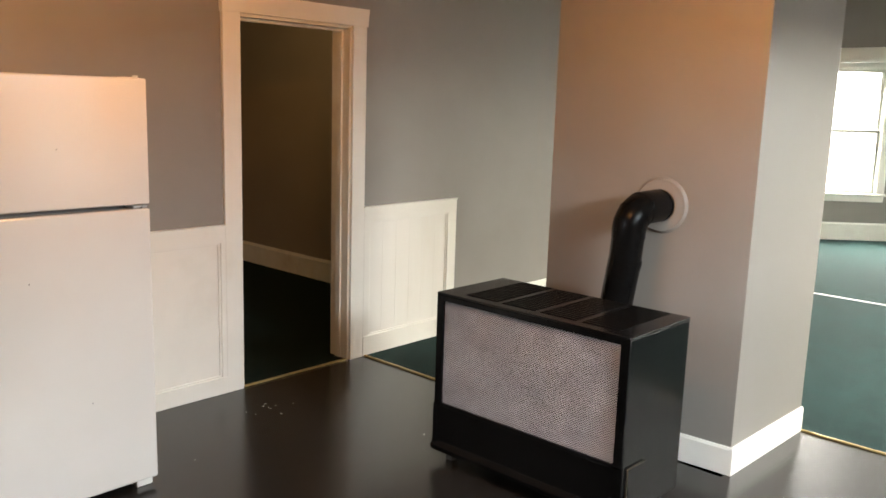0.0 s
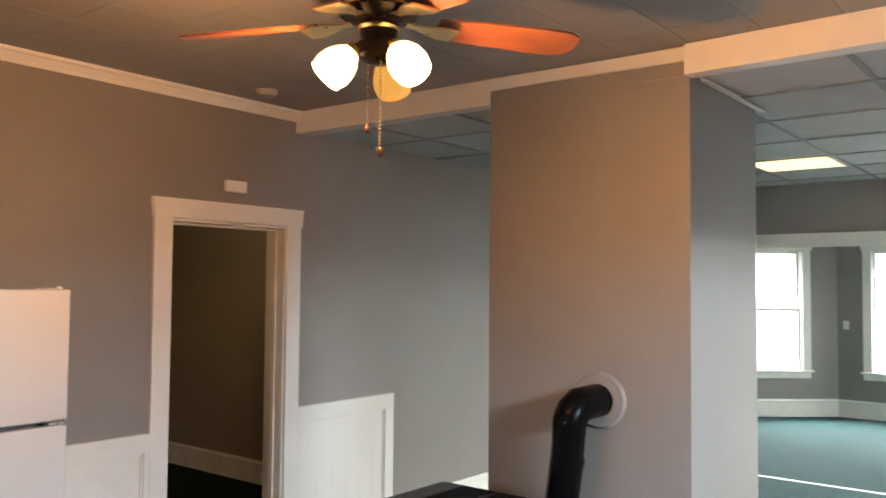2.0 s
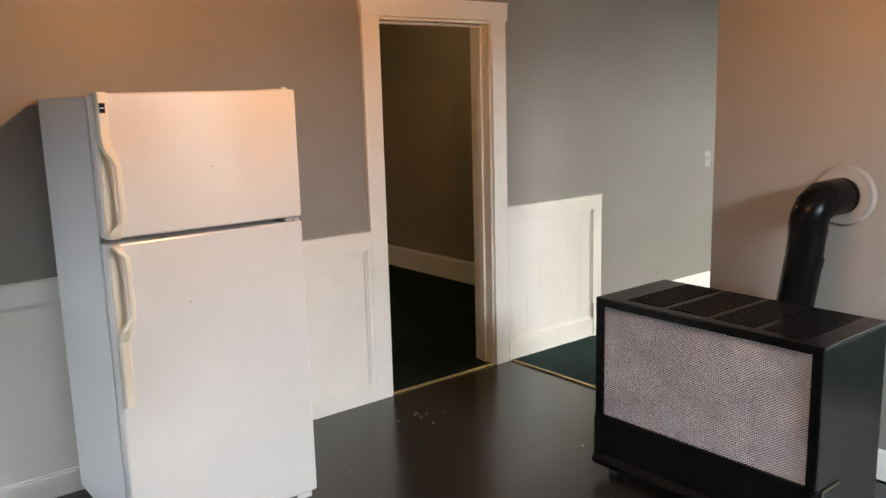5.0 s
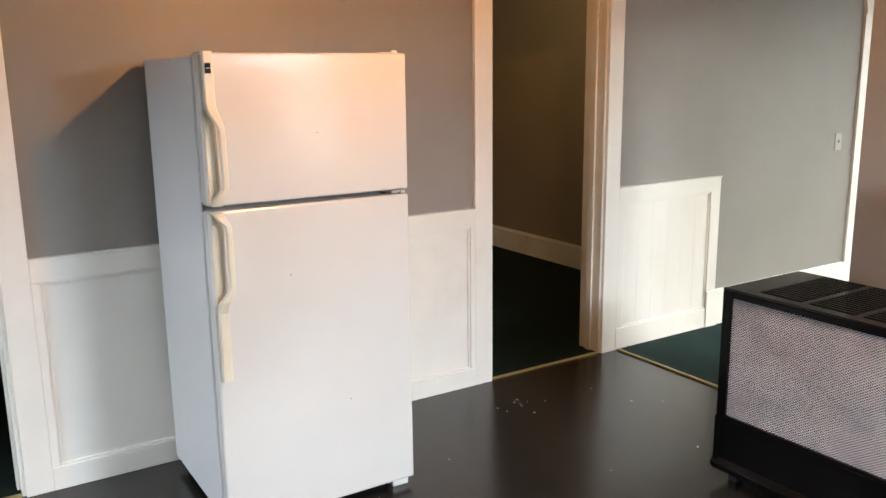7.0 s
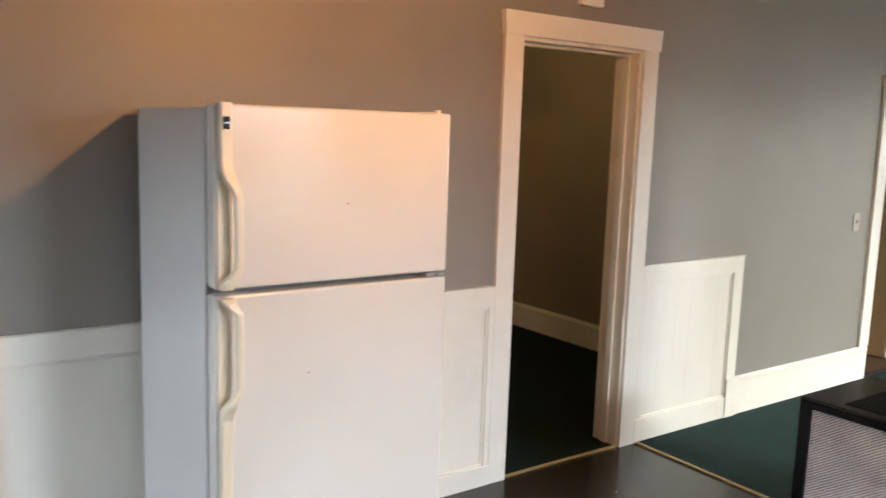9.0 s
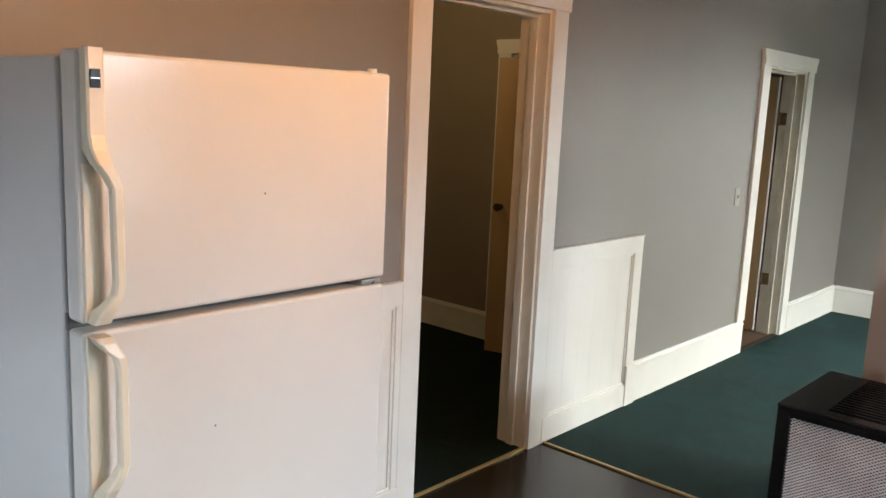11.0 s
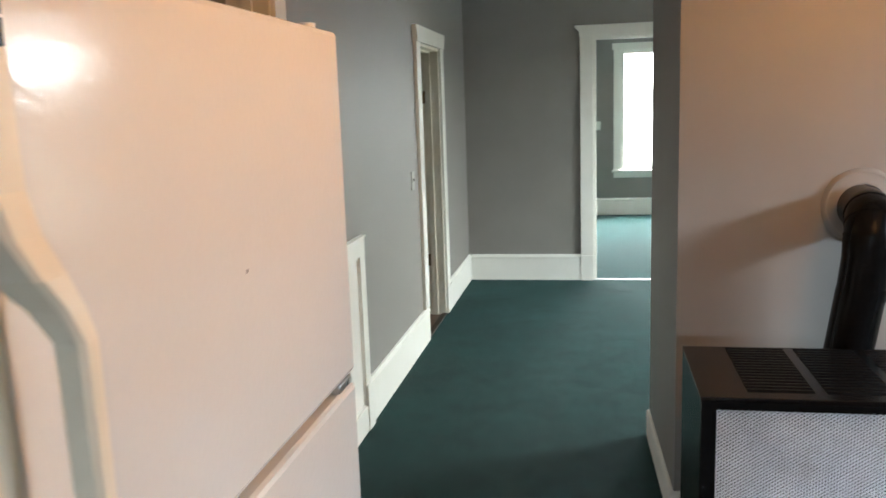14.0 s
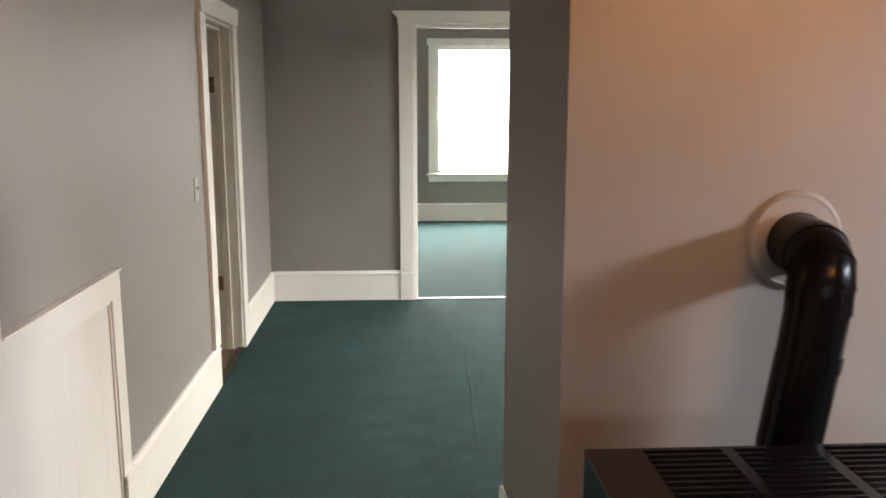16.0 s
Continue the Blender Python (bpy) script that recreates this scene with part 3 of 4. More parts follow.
# ---- windows ----
def window(name, m, u0, u1, z0, z1, depth, label, energy, cas=0.10, tilt=25, spread=165, rail=True, color=DAY, low=0.0, side=0.0, seen=True, roofs=0.0):
    e = base(name, m, label, "window", kind="structure")
    part("casing", bm_of((u0 - cas, u0 + 0.004, 0, 0.022, z0, z1), bevel=0.002), M_TRIM, e)
    part("casing", bm_of((u1 - 0.004, u1 + cas, 0, 0.022, z0, z1), bevel=0.002), M_TRIM, e)
    ear = 0.02 if cas > 0.09 else 0.0
    part("head_casing", bm_of((u0 - cas - ear, u1 + cas + ear, 0, 0.028, z1 - 0.002, z1 + 0.085), bevel=0.003), M_TRIM, e)
    part("window_sill", bm_of((u0 - cas - ear - 0.005, u1 + cas + ear + 0.005, -0.05, 0.05, z0 - 0.022, z0 + 0.004), bevel=0.004), M_TRIM, e)
    part("apron", bm_of((u0 - cas, u1 + cas, 0, 0.018, z0 - 0.10, z0 - 0.022), bevel=0.002), M_TRIM, e)
    part("jamb", bm_of((u0 - 0.001, u0 + 0.012, -depth, 0, z0 + 0.004, z1)), M_TRIM, e)
    part("jamb", bm_of((u1 - 0.012, u1 + 0.001, -depth, 0, z0 + 0.004, z1)), M_TRIM, e)
    part("jamb_head", bm_of((u0 + 0.012, u1 - 0.012, -depth, 0, z1 - 0.02, z1 + 0.001)), M_TRIM, e)
    zm = (z0 + z1) / 2
    for nm, za, zb, v in ((("lower_sash", z0 + 0.004, zm + 0.02, -0.07), ("upper_sash", zm - 0.02, z1 - 0.02, -0.11)) if rail else (("sash", z0 + 0.004, z1 - 0.02, -0.09),)):
        k = 0.028
        s = part(nm, bm_of((u0 + 0.012, u0 + 0.012 + k, v - 0.018, v + 0.018, za, zb), (u1 - 0.012 - k, u1 - 0.012, v - 0.018, v + 0.018, za, zb),
                           (u0 + 0.012 + k, u1 - 0.012 - k, v - 0.018, v + 0.018, za, za + 0.035), (u0 + 0.012 + k, u1 - 0.012 - k, v - 0.018, v + 0.018, zb - 0.03, zb),
                           bevel=0.002), M_TRIM, e)
        g = part("pane", bm_of((u0 + 0.035, u1 - 0.035, v - 0.002, v + 0.002, za + 0.03, zb - 0.025)), M_GLASS, s)
        g.visible_shadow = False
    # the open sky above the neighbouring roofs: low is the share of the window that they hide
    zc = zm + 0.06 + (z1 - z0) * 0.625 * low
    tall = (z1 - z0) * 1.25 * (1 - low)
    out = depth + 0.03 + tall / 2 * math.sin(radians(tilt))
    lamp("daylight", "AREA", m @ pose((u0 + u1) / 2 + side, -out, zc, 90 - tilt, 0, 0), energy, color, size=(u1 - u0) * 1.25, size_y=tall, spread=radians(spread))
    far = depth + 2.1 + 0.01 * u0
    if seen:
        b = part("backdrop", bm_of((u0 - 2.0, u1 + 2.0, -far - 0.02, -far, z0 - 1.6, roofs or z1 + 1.8)), M_OUT, e, "bright white overcast distance outside")
        if roofs:
            part("sky", bm_of((u0 - 2.0, u1 + 2.0, -far - 0.02, -far, roofs, z1 + 1.8)), M_SKY, b, "brilliant white sky over the roofs")
    return e


window("window_1", north(-2.45, 12.02), -1.40, -0.41, 0.61, 2.2, 0.15, "white painted sash window, bright daylight behind", 800, rail=False, tilt=78, spread=170, low=0.35, roofs=1.2)
window("window_2", ANG, 0.47, 1.46, 0.61, 2.2, 0.15, "white painted sash window in the slanting bay wall", 880, tilt=78, spread=170, low=0.35, roofs=1.2)
window("window_3", ANG_R, -1.46, -0.47, 0.61, 2.2, 0.15, "white painted sash window in the slanting bay wall", 540, tilt=80, spread=170, low=0.35, roofs=1.2)
window("window_4", east(0), 5.45, 6.20, 0.62, 2.32, 0.15, "white painted sash window, one of a pair", 760, tilt=91, spread=180, low=0.46, side=0.40, cas=0.09, roofs=1.75)
window("window_5", east(0), 6.40, 7.15, 0.62, 2.32, 0.15, "white painted sash window, one of a pair", 600, tilt=91, spread=180, low=0.46, side=0.35, cas=0.09, roofs=1.75)
window("window_6", east(0), 2.0, 3.0, 0.95, 2.2, 0.15, "white painted kitchen window", 620, color=COOL, tilt=91, spread=180, low=0.46, seen=False)
window("window_7", south(0), -2.9, -1.6, 0.95, 2.1, 0.15, "white painted kitchen window", 300, color=COOL, tilt=91, spread=180, low=0.3, seen=False)


# ---- refrigerator ----
def fridge():
    e = base("refrigerator", pose(-3.37, 1.342, 0), "white top-freezer refrigerator with yellowed plastic handles", "refrigerator")
    W = 0.372
    part("cabinet", bm_of((-0.06, 0.555, -W, W, 0.045, 1.655), bevel=0.006), M_FRSIDE, e, "white enamelled cabinet")
    part("toe_grille", bm_of((0.02, 0.57, -W + 0.02, W - 0.02, 0.012, 0.05), bevel=0.003), M_RUBBER, e, "black toe grille")
    for y in (-W + 0.05, W - 0.05):
        part("foot", bm_of((0.56, 0.61, y - 0.035, y + 0.035, 0.0, 0.03), bevel=0.004), M_PLASTIC, e)
        part("rear_foot", bm_of((0.03, 0.08, y - 0.02, y + 0.02, 0.0, 0.045), bevel=0.003), M_RUBBER, e)
    part("gasket", bm_of((0.555, 0.572, -W + 0.016, W - 0.016, 1.187, 1.645), (0.555, 0.572, -W + 0.016, W - 0.016, 0.055, 1.156)), M_GASKET, e, "grey rubber door gasket")
    part("divider", bm_of((0.553, 0.566, -W + 0.004, W - 0.004, 1.156, 1.187)), M_GASKET, e)
    up = part("freezer_door", bm_of((0.572, 0.632, -W, W, 1.180, 1.665), bevel=0.008), M_FRIDGE, e, "white textured freezer door")
    lo = part("fridge_door", bm_of((0.572, 0.632, -W, W, 0.035, 1.163), bevel=0.008), M_FRIDGE, e, "white textured refrigerator door")
    # handles run down the free edge; the grip stands off the door
    def strip(zs, door, name):
        """Sections (z, out of the door, depth of the bar): a flat strip that leaves the door as a grip."""
        bm = bmesh.new()
        y0 = -W + 0.009
        secs = []
        for z, dx, th, dy in zs:
            dx, dy = dx * (1.15 if dx > 0 else 1.0), dy * 1.3
            a, b = 0.632 + dx, 0.632 + dx + th
            w = 0.032 - 0.40 * dy
            secs.append([bm.verts.new((x, y0 + dy + y, z)) for x, y in ((a, 0.003), (a, w - 0.003), (a + 0.002, w), (b - 0.004, w), (b, w - 0.004), (b, 0.004), (b - 0.004, 0), (a + 0.002, 0))])
        for a, b in zip(secs, secs[1:]):
            for i in range(8):
                bm.faces.new((a[i], a[(i + 1) % 8], b[(i + 1) % 8], b[i]))
        bm.faces.new(secs[0])
        bm.faces.new(list(reversed(secs[-1])))
        return part(name, bm, M_HANDLE, door, "yellowed cream plastic handle")
    strip([(1.668, -0.004, 0.030, 0), (1.520, -0.004, 0.032, 0), (1.494, -0.004, 0.039, 0.001), (1.470, 0.010, 0.034, 0.006), (1.450, 0.020, 0.026, 0.016), (1.428, 0.027, 0.021, 0.023),
           (1.262, 0.028, 0.020, 0.025), (1.237, 0.025, 0.022, 0.023), (1.215, 0.013, 0.032, 0.010), (1.203, -0.002, 0.045, 0.004), (1.184, -0.004, 0.036, 0)], up, "handle")
    part("handle_base", bm_of((0.628, 0.637, -W + 0.007, -W + 0.033, 1.184, 1.47), bevel=0.002), M_HANDLE, up)
    strip([(1.160, -0.004, 0.036, 0), (1.150, -0.002, 0.045, 0.004), (1.138, 0.013, 0.032, 0.010), (1.122, 0.025, 0.022, 0.023), (1.098, 0.028, 0.020, 0.026), (0.918, 0.028, 0.021, 0.026),
           (0.892, 0.021, 0.028, 0.018), (0.870, 0.011, 0.034, 0.005), (0.850, -0.004, 0.039, 0.001), (0.828, -0.004, 0.030, 0), (0.59, -0.004, 0.024, 0)], lo, "handle")
    part("handle_base", bm_of((0.628, 0.637, -W + 0.007, -W + 0.033, 0.85, 1.160), bevel=0.002), M_HANDLE, lo)
    em = part("emblem", bm_of((0.6575, 0.6622, -W + 0.014, -W + 0.032, 1.600, 1.632), bevel=0.001), M_BLACK, up, "small black and silver emblem")
    part("emblem_mark", bm_of((0.6618, 0.6628, -W + 0.015, -W + 0.031, 1.6155, 1.6172)), M_STEEL, em)
    bm = bm_of((0.50, 0.60, W - 0.075, W - 0.012, 1.655, 1.668), bevel=0.003)
    tube(bm, [(0.600, W - 0.03, 1.64), (0.600, W - 0.03, 1.675)], 0.011, 10)
    part("top_hinge", bm, M_PLASTIC, e, "white top hinge cover")
    part("middle_hinge", bm_of((0.56, 0.630, W - 0.07, W - 0.012, 1.1655, 1.1775), bevel=0.002), M_STEEL, e, "bright metal hinge between the doors")
    bm = bm_of((0.575, 0.60, W - 0.06, W - 0.01, 0.0, 0.034), bevel=0.002)
    part("bottom_hinge", bm, M_STEEL, e)
    for y, z, door in ((0.02, 1.40, up), (-0.10, 0.92, lo), (0.11, 0.42, lo)):
        bm = bmesh.new()
        lathe(bm, [(0.0, 0.0008), (0.0020, 0.0004), (0.0024, 0.0)], 8, pose(0.632, y, z, 0, 90, 0))
        part("chip", bm, M_GASKET, door, "small dark chip in the enamel")
    return e


fridge()


# ---- gas heater and flue ----
def heater():
    x0, x1, y0, y1, top = -2.118, -1.15, 2.732, 3.192, 0.786
    cx, cy = (x0 + x1) / 2, (y0 + y1) / 2
    e = base("gas_heater", pose(cx, cy, 0), "black enamelled gas room heater with a pale wire mesh front", "heater")
    w, d = (x1 - x0) / 2, (y1 - y0) / 2
    t = 0.012
    bm = bmesh.new()
    box(bm, -w, -w + t, -d, d, 0.05, top - t, bevel=0.003)
    box(bm, w - t, w, -d, d, 0.05, top - t, bevel=0.003)
    box(bm, -w + t, w - t, d - t, d, 0.05, top - t)
    box(bm, -w + t, w - t, -d + 0.02, d - t, 0.05, 0.07)
    part("casing", bm, M_BLACK, e)
    part("top_plate", bm_of((-w - 0.002, w + 0.002, -d - 0.004, d, top - t, top), bevel=0.003), M_TOPBLK, e, "black louvred top plate")
    # front frame
    gz0, gz1, gx = 0.281, 0.752, w - 0.040
    part("front_frame", bm_of((-w + 0.001, -gx, -d - 0.006, -d + 0.03, 0.276, top - t), (gx, w - 0.001, -d - 0.006, -d + 0.03, 0.276, top - t),
                              (-gx, gx, -d - 0.006, -d + 0.03, gz1, top - t), (-gx, gx, -d - 0.006, -d + 0.03, gz0 - 0.012, gz0), bevel=0.002), M_BLACK, e)
    part("back_panel", bm_of((-gx, gx, -d + 0.022, -d + 0.026, gz0, gz1)), M_MESHBACK, e, "dark panel behind the mesh")
    # woven lattice of the screen, clipped to the opening
    bm = bmesh.new()
    pu, pz, r = 0.0145, 0.0098, 0.0017
    slope = pz / pu
    y = -d + 0.006
    wid, hei = 2 * gx, gz1 - gz0
    k = -int(hei / slope / pu) - 1
    while k * pu < wid:
        for sgn in (1, -1):
            a = k * pu
            s0, s1 = max(0.0, -a), min(hei / slope, wid - a)
            if s1 - s0 > 0.004:
                pa, pb = (a + s0, s0 * slope), (a + s1, s1 * slope)
                if sgn < 0:
                    pa, pb = (wid - pa[0], pa[1]), (wid - pb[0], pb[1])
                dx, dz = pb[0] - pa[0], pb[1] - pa[1]
                q = math.hypot(dx, dz)
                nx, nz = -dz / q * r, dx / q * r
                o = y + 0.001 * sgn
                vs = [bm.verts.new((-gx + px, yy, gz0 + pz_)) for px, pz_, yy in (
                    (pa[0] + nx, pa[1] + nz, o), (pb[0] + nx, pb[1] + nz, o), (pb[0] - nx, pb[1] - nz, o - 0.0016), (pa[0] - nx, pa[1] - nz, o - 0.0016))]
                wv = [bm.verts.new(v.co + Vector((0, 0.0012, 0))) for v in vs]
                bm.faces.new(vs)
                bm.faces.new(list(reversed(wv)))
                for i in range(4):
                    bm.faces.new((vs[i], vs[(i + 1) % 4], wv[(i + 1) % 4], wv[i]))
        k += 1
    part("mesh_screen", bm, M_MESH, e, "pale diamond wire mesh with heat stains")
    # lower panel and flared skirt
    part("lower_panel", bm_of((-w + 0.02, w - 0.012, -d - 0.002, -d + 0.01, 0.085, 0.268), bevel=0.003), M_BLACK, e)
    bm = bmesh.new()
    run_profile(bm, [(0, 0.05), (-0.010, 0.052), (-0.022, 0.072), (-0.022, 0.080), (-0.004, 0.098), (0, 0.105)], -w - 0.003, w + 0.003)
    part("skirt", bm, M_BLACK, e, at=pose(0, -d, 0))
    part("side_flare", bm_of((-w - 0.003, -w + 0.021, -d - 0.010, -d + 0.012, 0.086, 0.2755), bevel=0.004), M_BLACK, e)
    for sx in (-1, 1):
        for sy in (-1, 1):
            part("foot", bm_of((sx * (w - 0.06) - 0.02, sx * (w - 0.06) + 0.02, sy * (d - 0.06) - 0.02, sy * (d - 0.06) + 0.02, 0, 0.055), bevel=0.003), M_RUBBER, e)
    # side access flap
    fl = part("access_flap", bm_of((w - 0.001, w + 0.004, -0.20, -0.075, 0.06, 0.265), bevel=0.002), M_BLACK, e)
    part("flap_edge", bm_of((w + 0.003, w + 0.009, -0.205, -0.198, 0.06, 0.265), (w + 0.003, w + 0.009, -0.198, -0.075, 0.262, 0.268), bevel=0.001), M_IRON, fl)
    part("flap_latch", bm_of((w + 0.004, w + 0.012, -0.19, -0.17, 0.155, 0.175), bevel=0.002), M_BLACK, fl)
    # louvre banks: raised ribs, with near-black sheets painting the shade in the slots
    nb, m0 = 4, 0.125
    bw = (2 * w - m0 - 0.05) / nb
    slat = mesh_of(bm_of((0, bw - 0.030, 0, 0.007, 0, 0.0030), bevel=0.0012), "louvre", M_TOPBLK)
    slot = mesh_of(bm_of((0, bw - 0.030, 0, 0.0125, 0, 0.0012)), "slot", M_SLOT_SHADE)
    for i in range(nb):
        xs = -w + m0 + i * bw
        for j in range(16):
            ys = -d + 0.045 + j * 0.0253
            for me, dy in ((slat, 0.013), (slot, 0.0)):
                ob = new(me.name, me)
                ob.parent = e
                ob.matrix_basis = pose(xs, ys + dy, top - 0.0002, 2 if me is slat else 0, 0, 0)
    return e


heater()


def flue():
    e = base("stove_pipe", pose(-1.587, 3.347, 0), "glossy black stove pipe bending into the chimney breast", "stove pipe")
    bm = bmesh.new()
    tube(bm, [(-0.015, 0, 0.30), (0.0, 0, 0.72), (0.030, 0, 0.93)], 0.074, 28)
    part("lower_pipe", bm, M_PIPE, e, smooth=True)
    bm = bmesh.new()
    tube(bm, [(0.030, 0, 0.915), (0.032, 0, 0.925), (0.034, 0, 0.94), (0.036, 0, 0.95)], [0.0742, 0.0748, 0.0748, 0.0742], 28)
    part("seam", bm, M_PIPE, e, smooth=True)
    bm = bmesh.new()
    tube(bm, [(0.031, 0, 0.94), (0.043, -0.003, 1.06)], 0.0725, 28)
    part("upper_pipe", bm, M_PIPE, e, smooth=True)
    bm = bmesh.new()
    pts = [(0.043, -0.004, 1.045)]
    for k in range(0, 10):
        a = radians(90 * k / 9)
        pts.append((0.043 + 0.022 * k / 9, 0.084 - 0.088 * math.cos(a), 1.088 + 0.086 * math.sin(a)))
    pts.append((0.072, 0.200, 1.177))
    tube(bm, pts, 0.075, 28)
    part("elbow", bm, M_PIPE, e, smooth=True)
    for k in (2, 5, 8):
        bm = bmesh.new()
        p, q = Vector(pts[k]), Vector(pts[k + 1])
        tube(bm, [p, p.lerp(q, 0.4)], 0.0775, 28)
        part("gore_seam", bm, M_PIPE, e, smooth=True)
    return e


flue()
bm = bmesh.new()
lathe(bm, [(0.074, 0.0), (0.074, 0.022), (0.084, 0.023), (0.108, 0.013), (0.116, 0.015), (0.124, 0.011), (0.129, 0.0)], 48)
solid("flue_collar", bm, M_WALL, "round painted collar where the pipe enters", "flue collar", m=pose(-1.508, 3.558, 1.178, 90, 0, 2.7), smooth=True)


# ---- ceiling fan ----
def fan():
    fx, fy, hz = -1.29, 1.83, 2.42
    e = base("ceiling_fan", pose(fx, fy, 0), "ceiling fan with dark wooden blades and three lit glass shades", "ceiling fan")
    bm = bmesh.new()
    lathe(bm, [(0.0, H_KIT), (0.075, H_KIT), (0.07, H_KIT - 0.03), (0.03, H_KIT - 0.06), (0.014, H_KIT - 0.065), (0.014, hz + 0.11), (0.0, hz + 0.11)], 28)
    part("canopy", bm, M_BRONZE, e, smooth=True)
    bm = bmesh.new()
    lathe(bm, [(0.0, hz + 0.12), (0.05, hz + 0.115), (0.10, hz + 0.085), (0.115, hz + 0.05), (0.115, hz + 0.03), (0.09, hz + 0.012), (0.055, hz), (0.05, hz - 0.045), (0.062, hz - 0.055), (0.062, hz - 0.09),
               (0.03, hz - 0.11), (0.0, hz - 0.115)], 32)
    part("motor_housing", bm, M_BRONZE, e, smooth=True)
    bm = bmesh.new()
    lathe(bm, [(0.117, hz + 0.035), (0.123, hz + 0.042), (0.117, hz + 0.05)], 32)
    lathe(bm, [(0.056, hz - 0.004), (0.062, hz - 0.010), (0.056, hz - 0.018)], 32)
    part("brass_band", bm, M_GOLD, e, smooth=True)
    for k in range(5):
        a = 58.5 + 72 * k
        m = pose(0, 0, hz + 0.022, 0, 0, a)
        bm = bmesh.new()
        sec = [(0.075, 0.018), (0.11, 0.014), (0.15, 0.035), (0.19, 0.05), (0.225, 0.045)]
        up = [bm.verts.new((x, w, -0.006 - 0.02 * math.sin((x - 0.075) * 8))) for x, w in sec] + [bm.verts.new((x, -w, -0.006 - 0.02 * math.sin((x - 0.075) * 8))) for x, w in reversed(sec)]
        f = bm.faces.new(up)
        r = bmesh.ops.extrude_face_region(bm, geom=[f])
        for v in r["geom"]:
            if isinstance(v, bmesh.types.BMVert):
                v.co.z -= 0.006
        b = part("blade_arm", bm, M_GOLD, e, "cast brass blade arm", at=m)
        bm = bmesh.new()
        out = [(0.17, 0.045), (0.30, 0.058), (0.50, 0.066), (0.58, 0.064), (0.615, 0.045), (0.625, 0.02)]
        ring = [bm.verts.new((x, w, 0)) for x, w in out] + [bm.verts.new((x, -w, 0)) for x, w in reversed(out)]
        f = bm.faces.new(ring)
        r = bmesh.ops.extrude_face_region(bm, geom=[f])
        for v in r["geom"]:
            if isinstance(v, bmesh.types.BMVert):
                v.co.z += 0.007
        part("blade", bm, M_BLADE, e, "dark reddish wooden blade", at=m @ pose(0, 0, -0.014, -14, 0, 0))
    for k in range(3):
        a = radians(113.8 + 120 * k)
        dx, dy = math.cos(a), math.sin(a)
        bm = bmesh.new()
        tube(bm, [(0.03 * dx, 0.03 * dy, hz - 0.075), (0.062 * dx, 0.062 * dy, hz - 0.066), (0.084 * dx, 0.084 * dy, hz - 0.080)], 0.011, 10)
        part("light_arm", bm, M_BRONZE, e, smooth=True)
        axis = Vector((0.70 * dx, 0.70 * dy, -0.72)).normalized()
        m = Matrix.Translation((0.066 * dx, 0.066 * dy, hz - 0.072)) @ axis.to_track_quat("Z", "Y").to_matrix().to_4x4()
        bm = bmesh.new()
        lathe(bm, [(0.0, -0.004), (0.024, -0.002), (0.026, 0.016), (0.0, 0.018)], 20, m)
        part("socket_cup", bm, M_GOLD, e, smooth=True)
        bm = bmesh.new()
        lathe(bm, [(0.024, 0.012), (0.042, 0.035), (0.054, 0.065), (0.056, 0.090), (0.050, 0.118), (0.048, 0.118)], 28, m)
        part("shade", bm, M_SHADE if k else M_SHADE_DIM, e, "frosted tulip glass shade, brightly lit" if k else "frosted tulip glass shade, faintly lit", smooth=True)
        bm = bmesh.new()
        lathe(bm, [(0.048, 0.1175), (0.053, 0.09), (0.051, 0.066), (0.039, 0.038), (0.020, 0.016), (0.0, 0.016)], 28, m)
        part("shade_lining", bm, M_LINING if k else M_SHADE_DIM, e, "glowing inside of the glass shade", smooth=True)
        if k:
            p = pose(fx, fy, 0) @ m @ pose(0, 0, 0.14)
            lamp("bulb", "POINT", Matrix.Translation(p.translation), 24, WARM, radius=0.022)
            # added fill spots, no bulbs of their own: they warm the west wall and chimney
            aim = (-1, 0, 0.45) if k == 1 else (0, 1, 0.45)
            lamp("wall_fill", "SPOT", look(p.translation, p.translation + Vector(aim)), 122 if k == 1 else 132, WARM, radius=0.022, cone=radians(150))
    for (x, y), z in (((-0.022, -0.018), 2.135), ((0.024, -0.016), 2.065)):
        bm = bmesh.new()
        zz = z
        while zz < hz - 0.10:
            lathe(bm, [(0.0, zz), (0.0042, zz + 0.004), (0.0, zz + 0.008)], 6, pose(x, y, 0))
            zz += 0.0105
        part("pull_chain", bm, M_GOLD, e, "beaded brass pull chain")
        bm = bmesh.new()
        lathe(bm, [(0.0, z - 0.022), (0.008, z - 0.018), (0.010, z - 0.008), (0.004, z + 0.004), (0.0, z + 0.004)], 14, pose(x, y, 0))
        part("fob", bm, M_BRONZE, e, "small dark turned fob", smooth=True)
    return e


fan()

# ---- small fixtures ----
# unseen fixture, added to account for the warm light on the side room's wall
e = base("hall_light", pose(-5.0, 3.3, 2.6), "small frosted ceiling light assumed out of sight in the side room", "ceiling light")
bm = bmesh.new()
lathe(bm, [(0.0, 0.0), (0.075, 0.0), (0.075, -0.012), (0.06, -0.02), (0.0, -0.02)], 24)
part("mount", bm, M_BRONZE, e, smooth=True)
bm = bmesh.new()
lathe(bm, [(0.05, -0.02), (0.09, -0.05), (0.08, -0.09), (0.04, -0.11), (0.0, -0.115)], 24)
part("globe", bm, M_SHADE_DIM, e, "frosted glass globe", smooth=True)
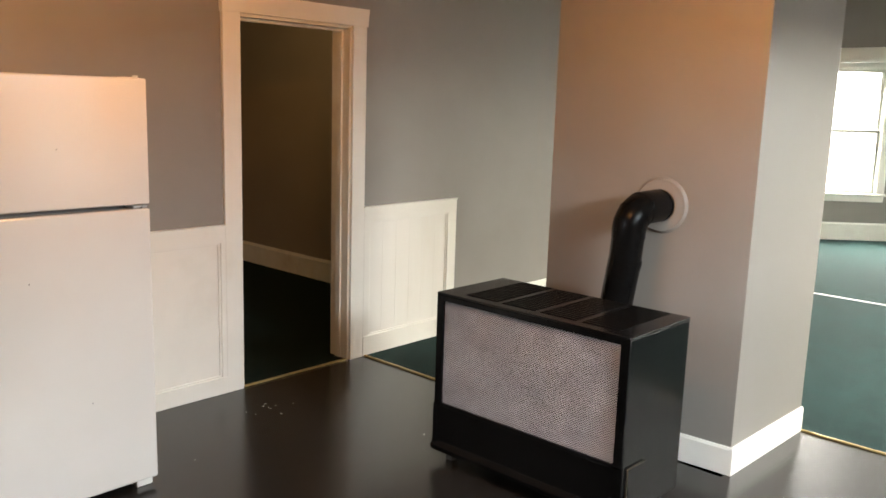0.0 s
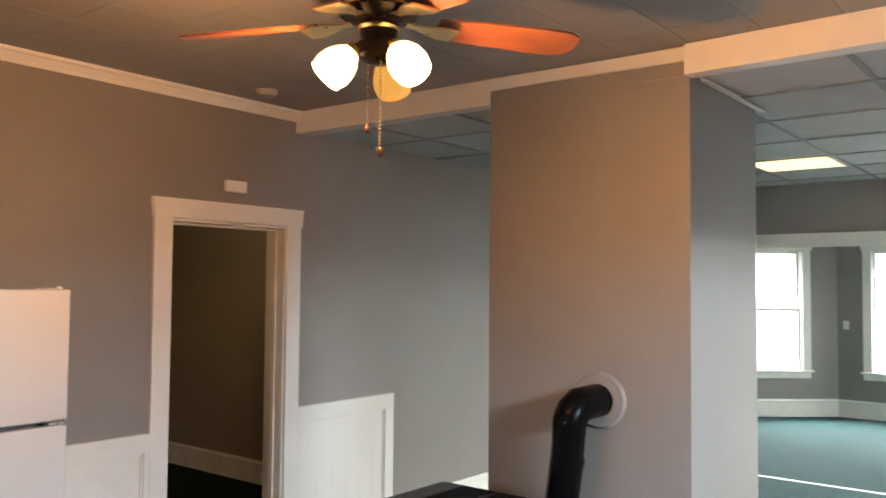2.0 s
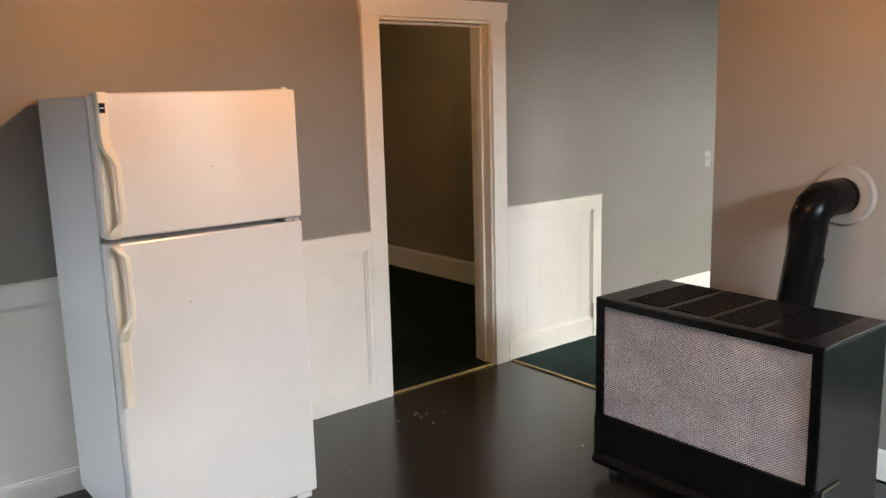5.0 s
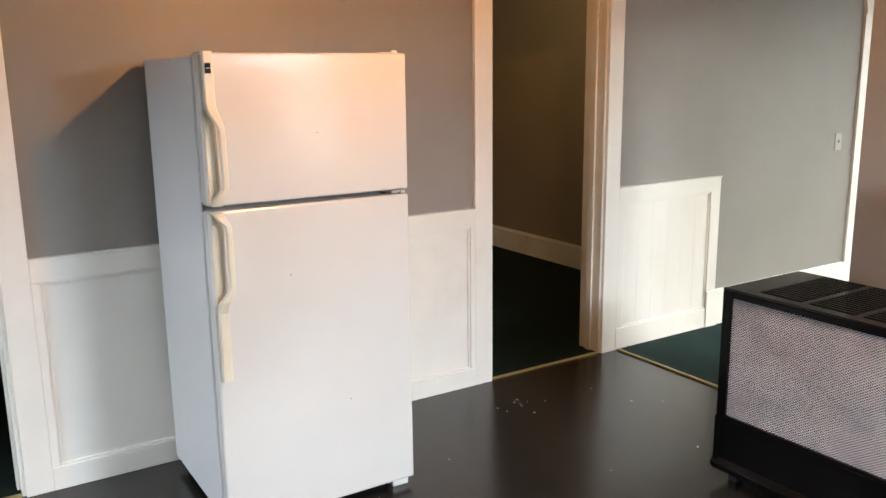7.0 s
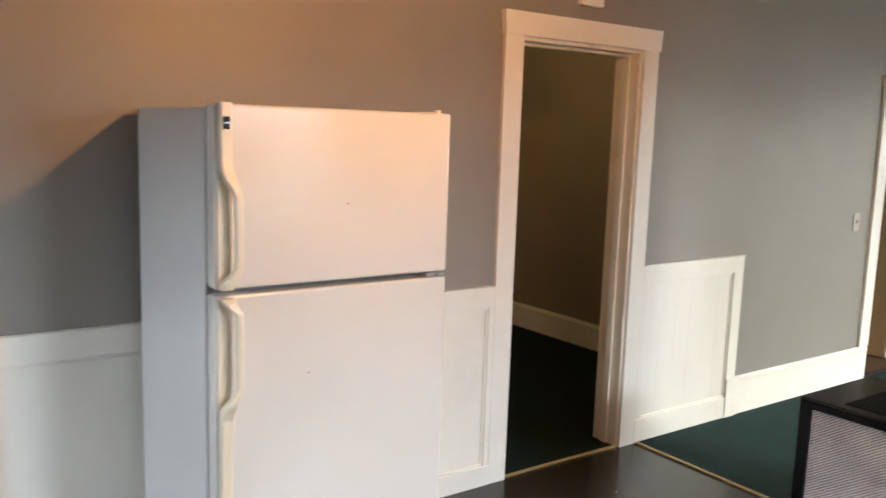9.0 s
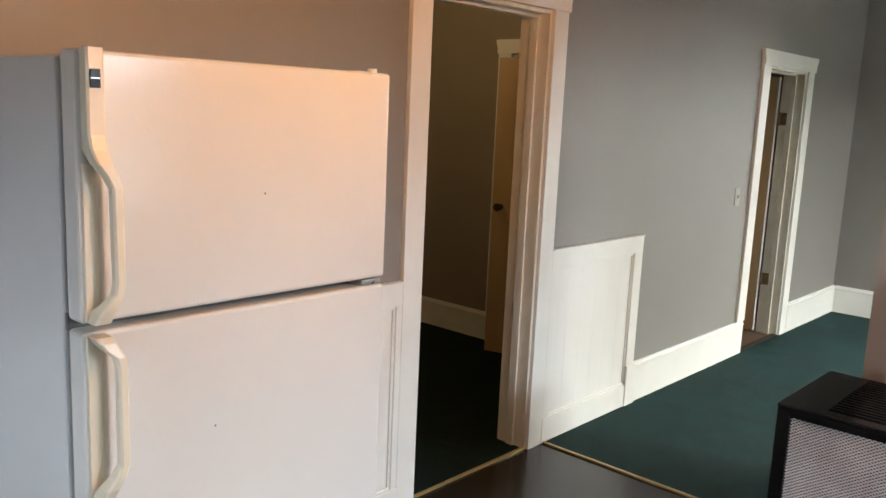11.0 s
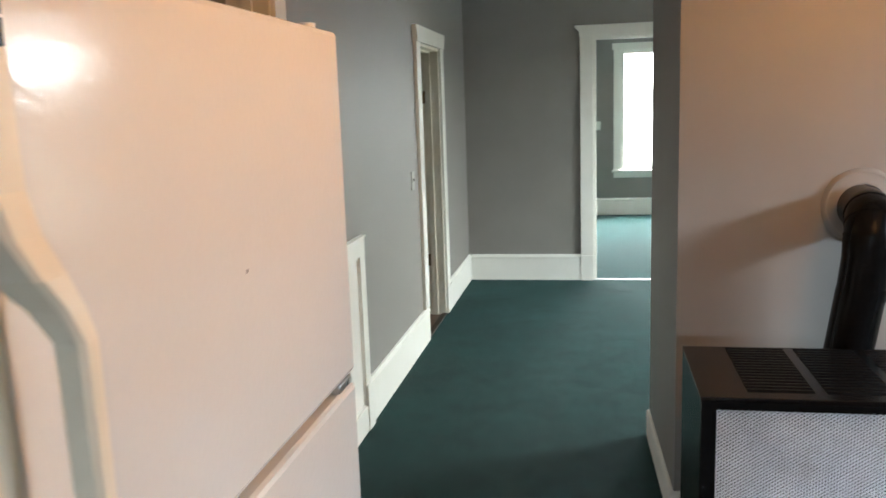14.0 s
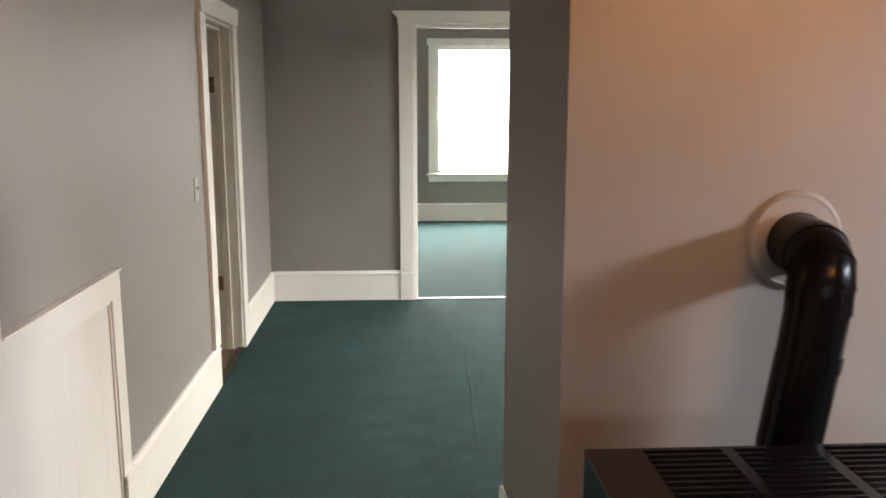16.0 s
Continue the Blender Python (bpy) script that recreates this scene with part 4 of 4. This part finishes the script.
lamp("hall_bulb", "POINT", pose(-5.0, 3.3, 2.42), 21.0, (1.0, 0.67, 0.31), radius=0.05)

e = base("ceiling_light", pose(-1.455, 6.525, H_DROP), "square ceiling light panel glowing warm", "ceiling light")
part("frame", bm_of((-0.297, 0.297, -0.297, -0.275, -0.006, 0.004), (-0.297, 0.297, 0.275, 0.297, -0.006, 0.004), (-0.297, -0.275, -0.275, 0.275, -0.006, 0.004),
                    (0.275, 0.297, -0.275, 0.275, -0.006, 0.004), bevel=0.001), M_PLASTIC, e)
part("diffuser", bm_of((-0.275, 0.275, -0.275, 0.275, -0.003, 0.003)), M_DIFF, e, "glowing prismatic diffuser")

e = base("smoke_detector", pose(-3.20, 3.0, H_KIT), "round off-white smoke detector on the ceiling", "smoke detector")
bm = bmesh.new()
lathe(bm, [(0.0, -0.036), (0.035, -0.036), (0.048, -0.030), (0.055, -0.012), (0.06, 0.0), (0.0, 0.0)], 32)
part("body", bm, M_DETECTOR, e, smooth=True)
bm = bmesh.new()
lathe(bm, [(0.0, -0.040), (0.012, -0.039), (0.014, -0.036), (0.0, -0.036)], 20)
part("test_button", bm, M_DETECTOR, e, smooth=True)

e = base("wall_sensor", west(3.024), "small white alarm box above the doorway", "alarm box")
part("body", bm_of((-0.068, 0.068, 0, 0.035, 2.200, 2.264), bevel=0.005), M_PLASTIC, e)
part("lens", bm_of((-0.06, -0.035, 0.034, 0.037, 2.215, 2.235), bevel=0.001), M_PLASTIC, e)


def plate(name, m, z, label, outlet, material=None):
    e = base(name, m, label, "outlet" if outlet else "light switch", "" if outlet else "light switches")
    pl = part("cover_plate", bm_of((-0.036, 0.036, 0, 0.006, z - 0.058, z + 0.058), bevel=0.002), material or M_PLASTIC, e)
    if outlet:
        for dz in (-0.02, 0.02):
            part("socket", bm_of((-0.016, 0.016, 0.005, 0.008, z + dz - 0.014, z + dz + 0.014), bevel=0.001), M_PLASTIC, pl)
            for dx in (-0.006, 0.006):
                part("slot", bm_of((dx - 0.001, dx + 0.001, 0.0075, 0.0085, z + dz - 0.005, z + dz + 0.005)), M_RUBBER, pl)
    else:
        part("toggle", bm_of((-0.005, 0.005, 0.005, 0.016, z - 0.004, z + 0.014), bevel=0.001), material or M_PLASTIC, pl)
    return e


plate("light_switch", west(5.58), 1.105, "off-white toggle switch beside the narrow door", False, M_DETECTOR)
plate("light_switch", north(-2.345, 12.02), 1.215, "white toggle switch beside the bay window", False)
plate("wall_outlet", east(6.24), 0.36, "white double outlet under the windows", True)

# loose ceiling trim beside the chimney breast
solid("ceiling_angle", bm_of((-1.055, -1.025, 3.62, 4.42, 2.585, 2.589), (-1.055, -1.052, 3.62, 4.42, 2.589, 2.607)), M_STRIP,
      "pale metal ceiling angle along the chimney", "ceiling trim", "structure")
# black cable stubs by the baseboard
e = base("cable", pose(-0.36, 7.74, 0.006), "short black cables coming out at the baseboard", "cable")
for x, h in ((0.0, 0.10), (0.07, 0.05)):
    bm = bmesh.new()
    tube(bm, [(x, 0.0, 0.0), (x, 0.008, h * 0.5), (x - 0.004, 0.004, h)], 0.005, 8)
    part("cord", bm, M_RUBBER, e, smooth=True)
bm = bmesh.new()
tube(bm, [(0.06, 0, 0.005), (0.12, -0.02, 0.006), (0.2, -0.01, 0.006), (0.28, 0.01, 0.006)], 0.005, 8)
part("cord", bm, M_RUBBER, e, smooth=True)

# flecks of old paint on the vinyl
bm = bmesh.new()
for k in range(24):
    a, d = random.uniform(0, 6.28), abs(random.gauss(0, 0.10)) if k < 18 else random.uniform(0.1, 0.9)
    q = random.uniform(0.0008, 0.004)
    lathe(bm, [(0.0, 0.0012), (q, 0.0009), (q * 1.1, 0.0)], 7, pose(-3.22 + d * abs(math.cos(a)) * 1.4, 2.55 - d * math.sin(a) * 0.9, 0) @ Matrix.Diagonal((1.0, random.uniform(0.4, 1.0), 1.0, 1.0)))
solid("paint_flecks", bm, M_PLASTIC, "specks of white paint on the dark floor", "paint flecks", "stuff")

# dark bits on the carpet before the wide opening
bm = bmesh.new()
for k in range(12):
    q = random.uniform(0.005, 0.012)
    lathe(bm, [(0.0, 0.003), (q, 0.002), (q * 1.15, 0.0)], 7,
          pose(random.uniform(-2.75, -2.2), random.uniform(5.6, 7.4), 0.006, 0, 0, random.uniform(0, 180)) @ Matrix.Diagonal((1.0, random.uniform(0.3, 0.7), 1.0, 1.0)))
solid("carpet_debris", bm, M_RUBBER, "small dark bits lying on the green carpet", "debris", "stuff")
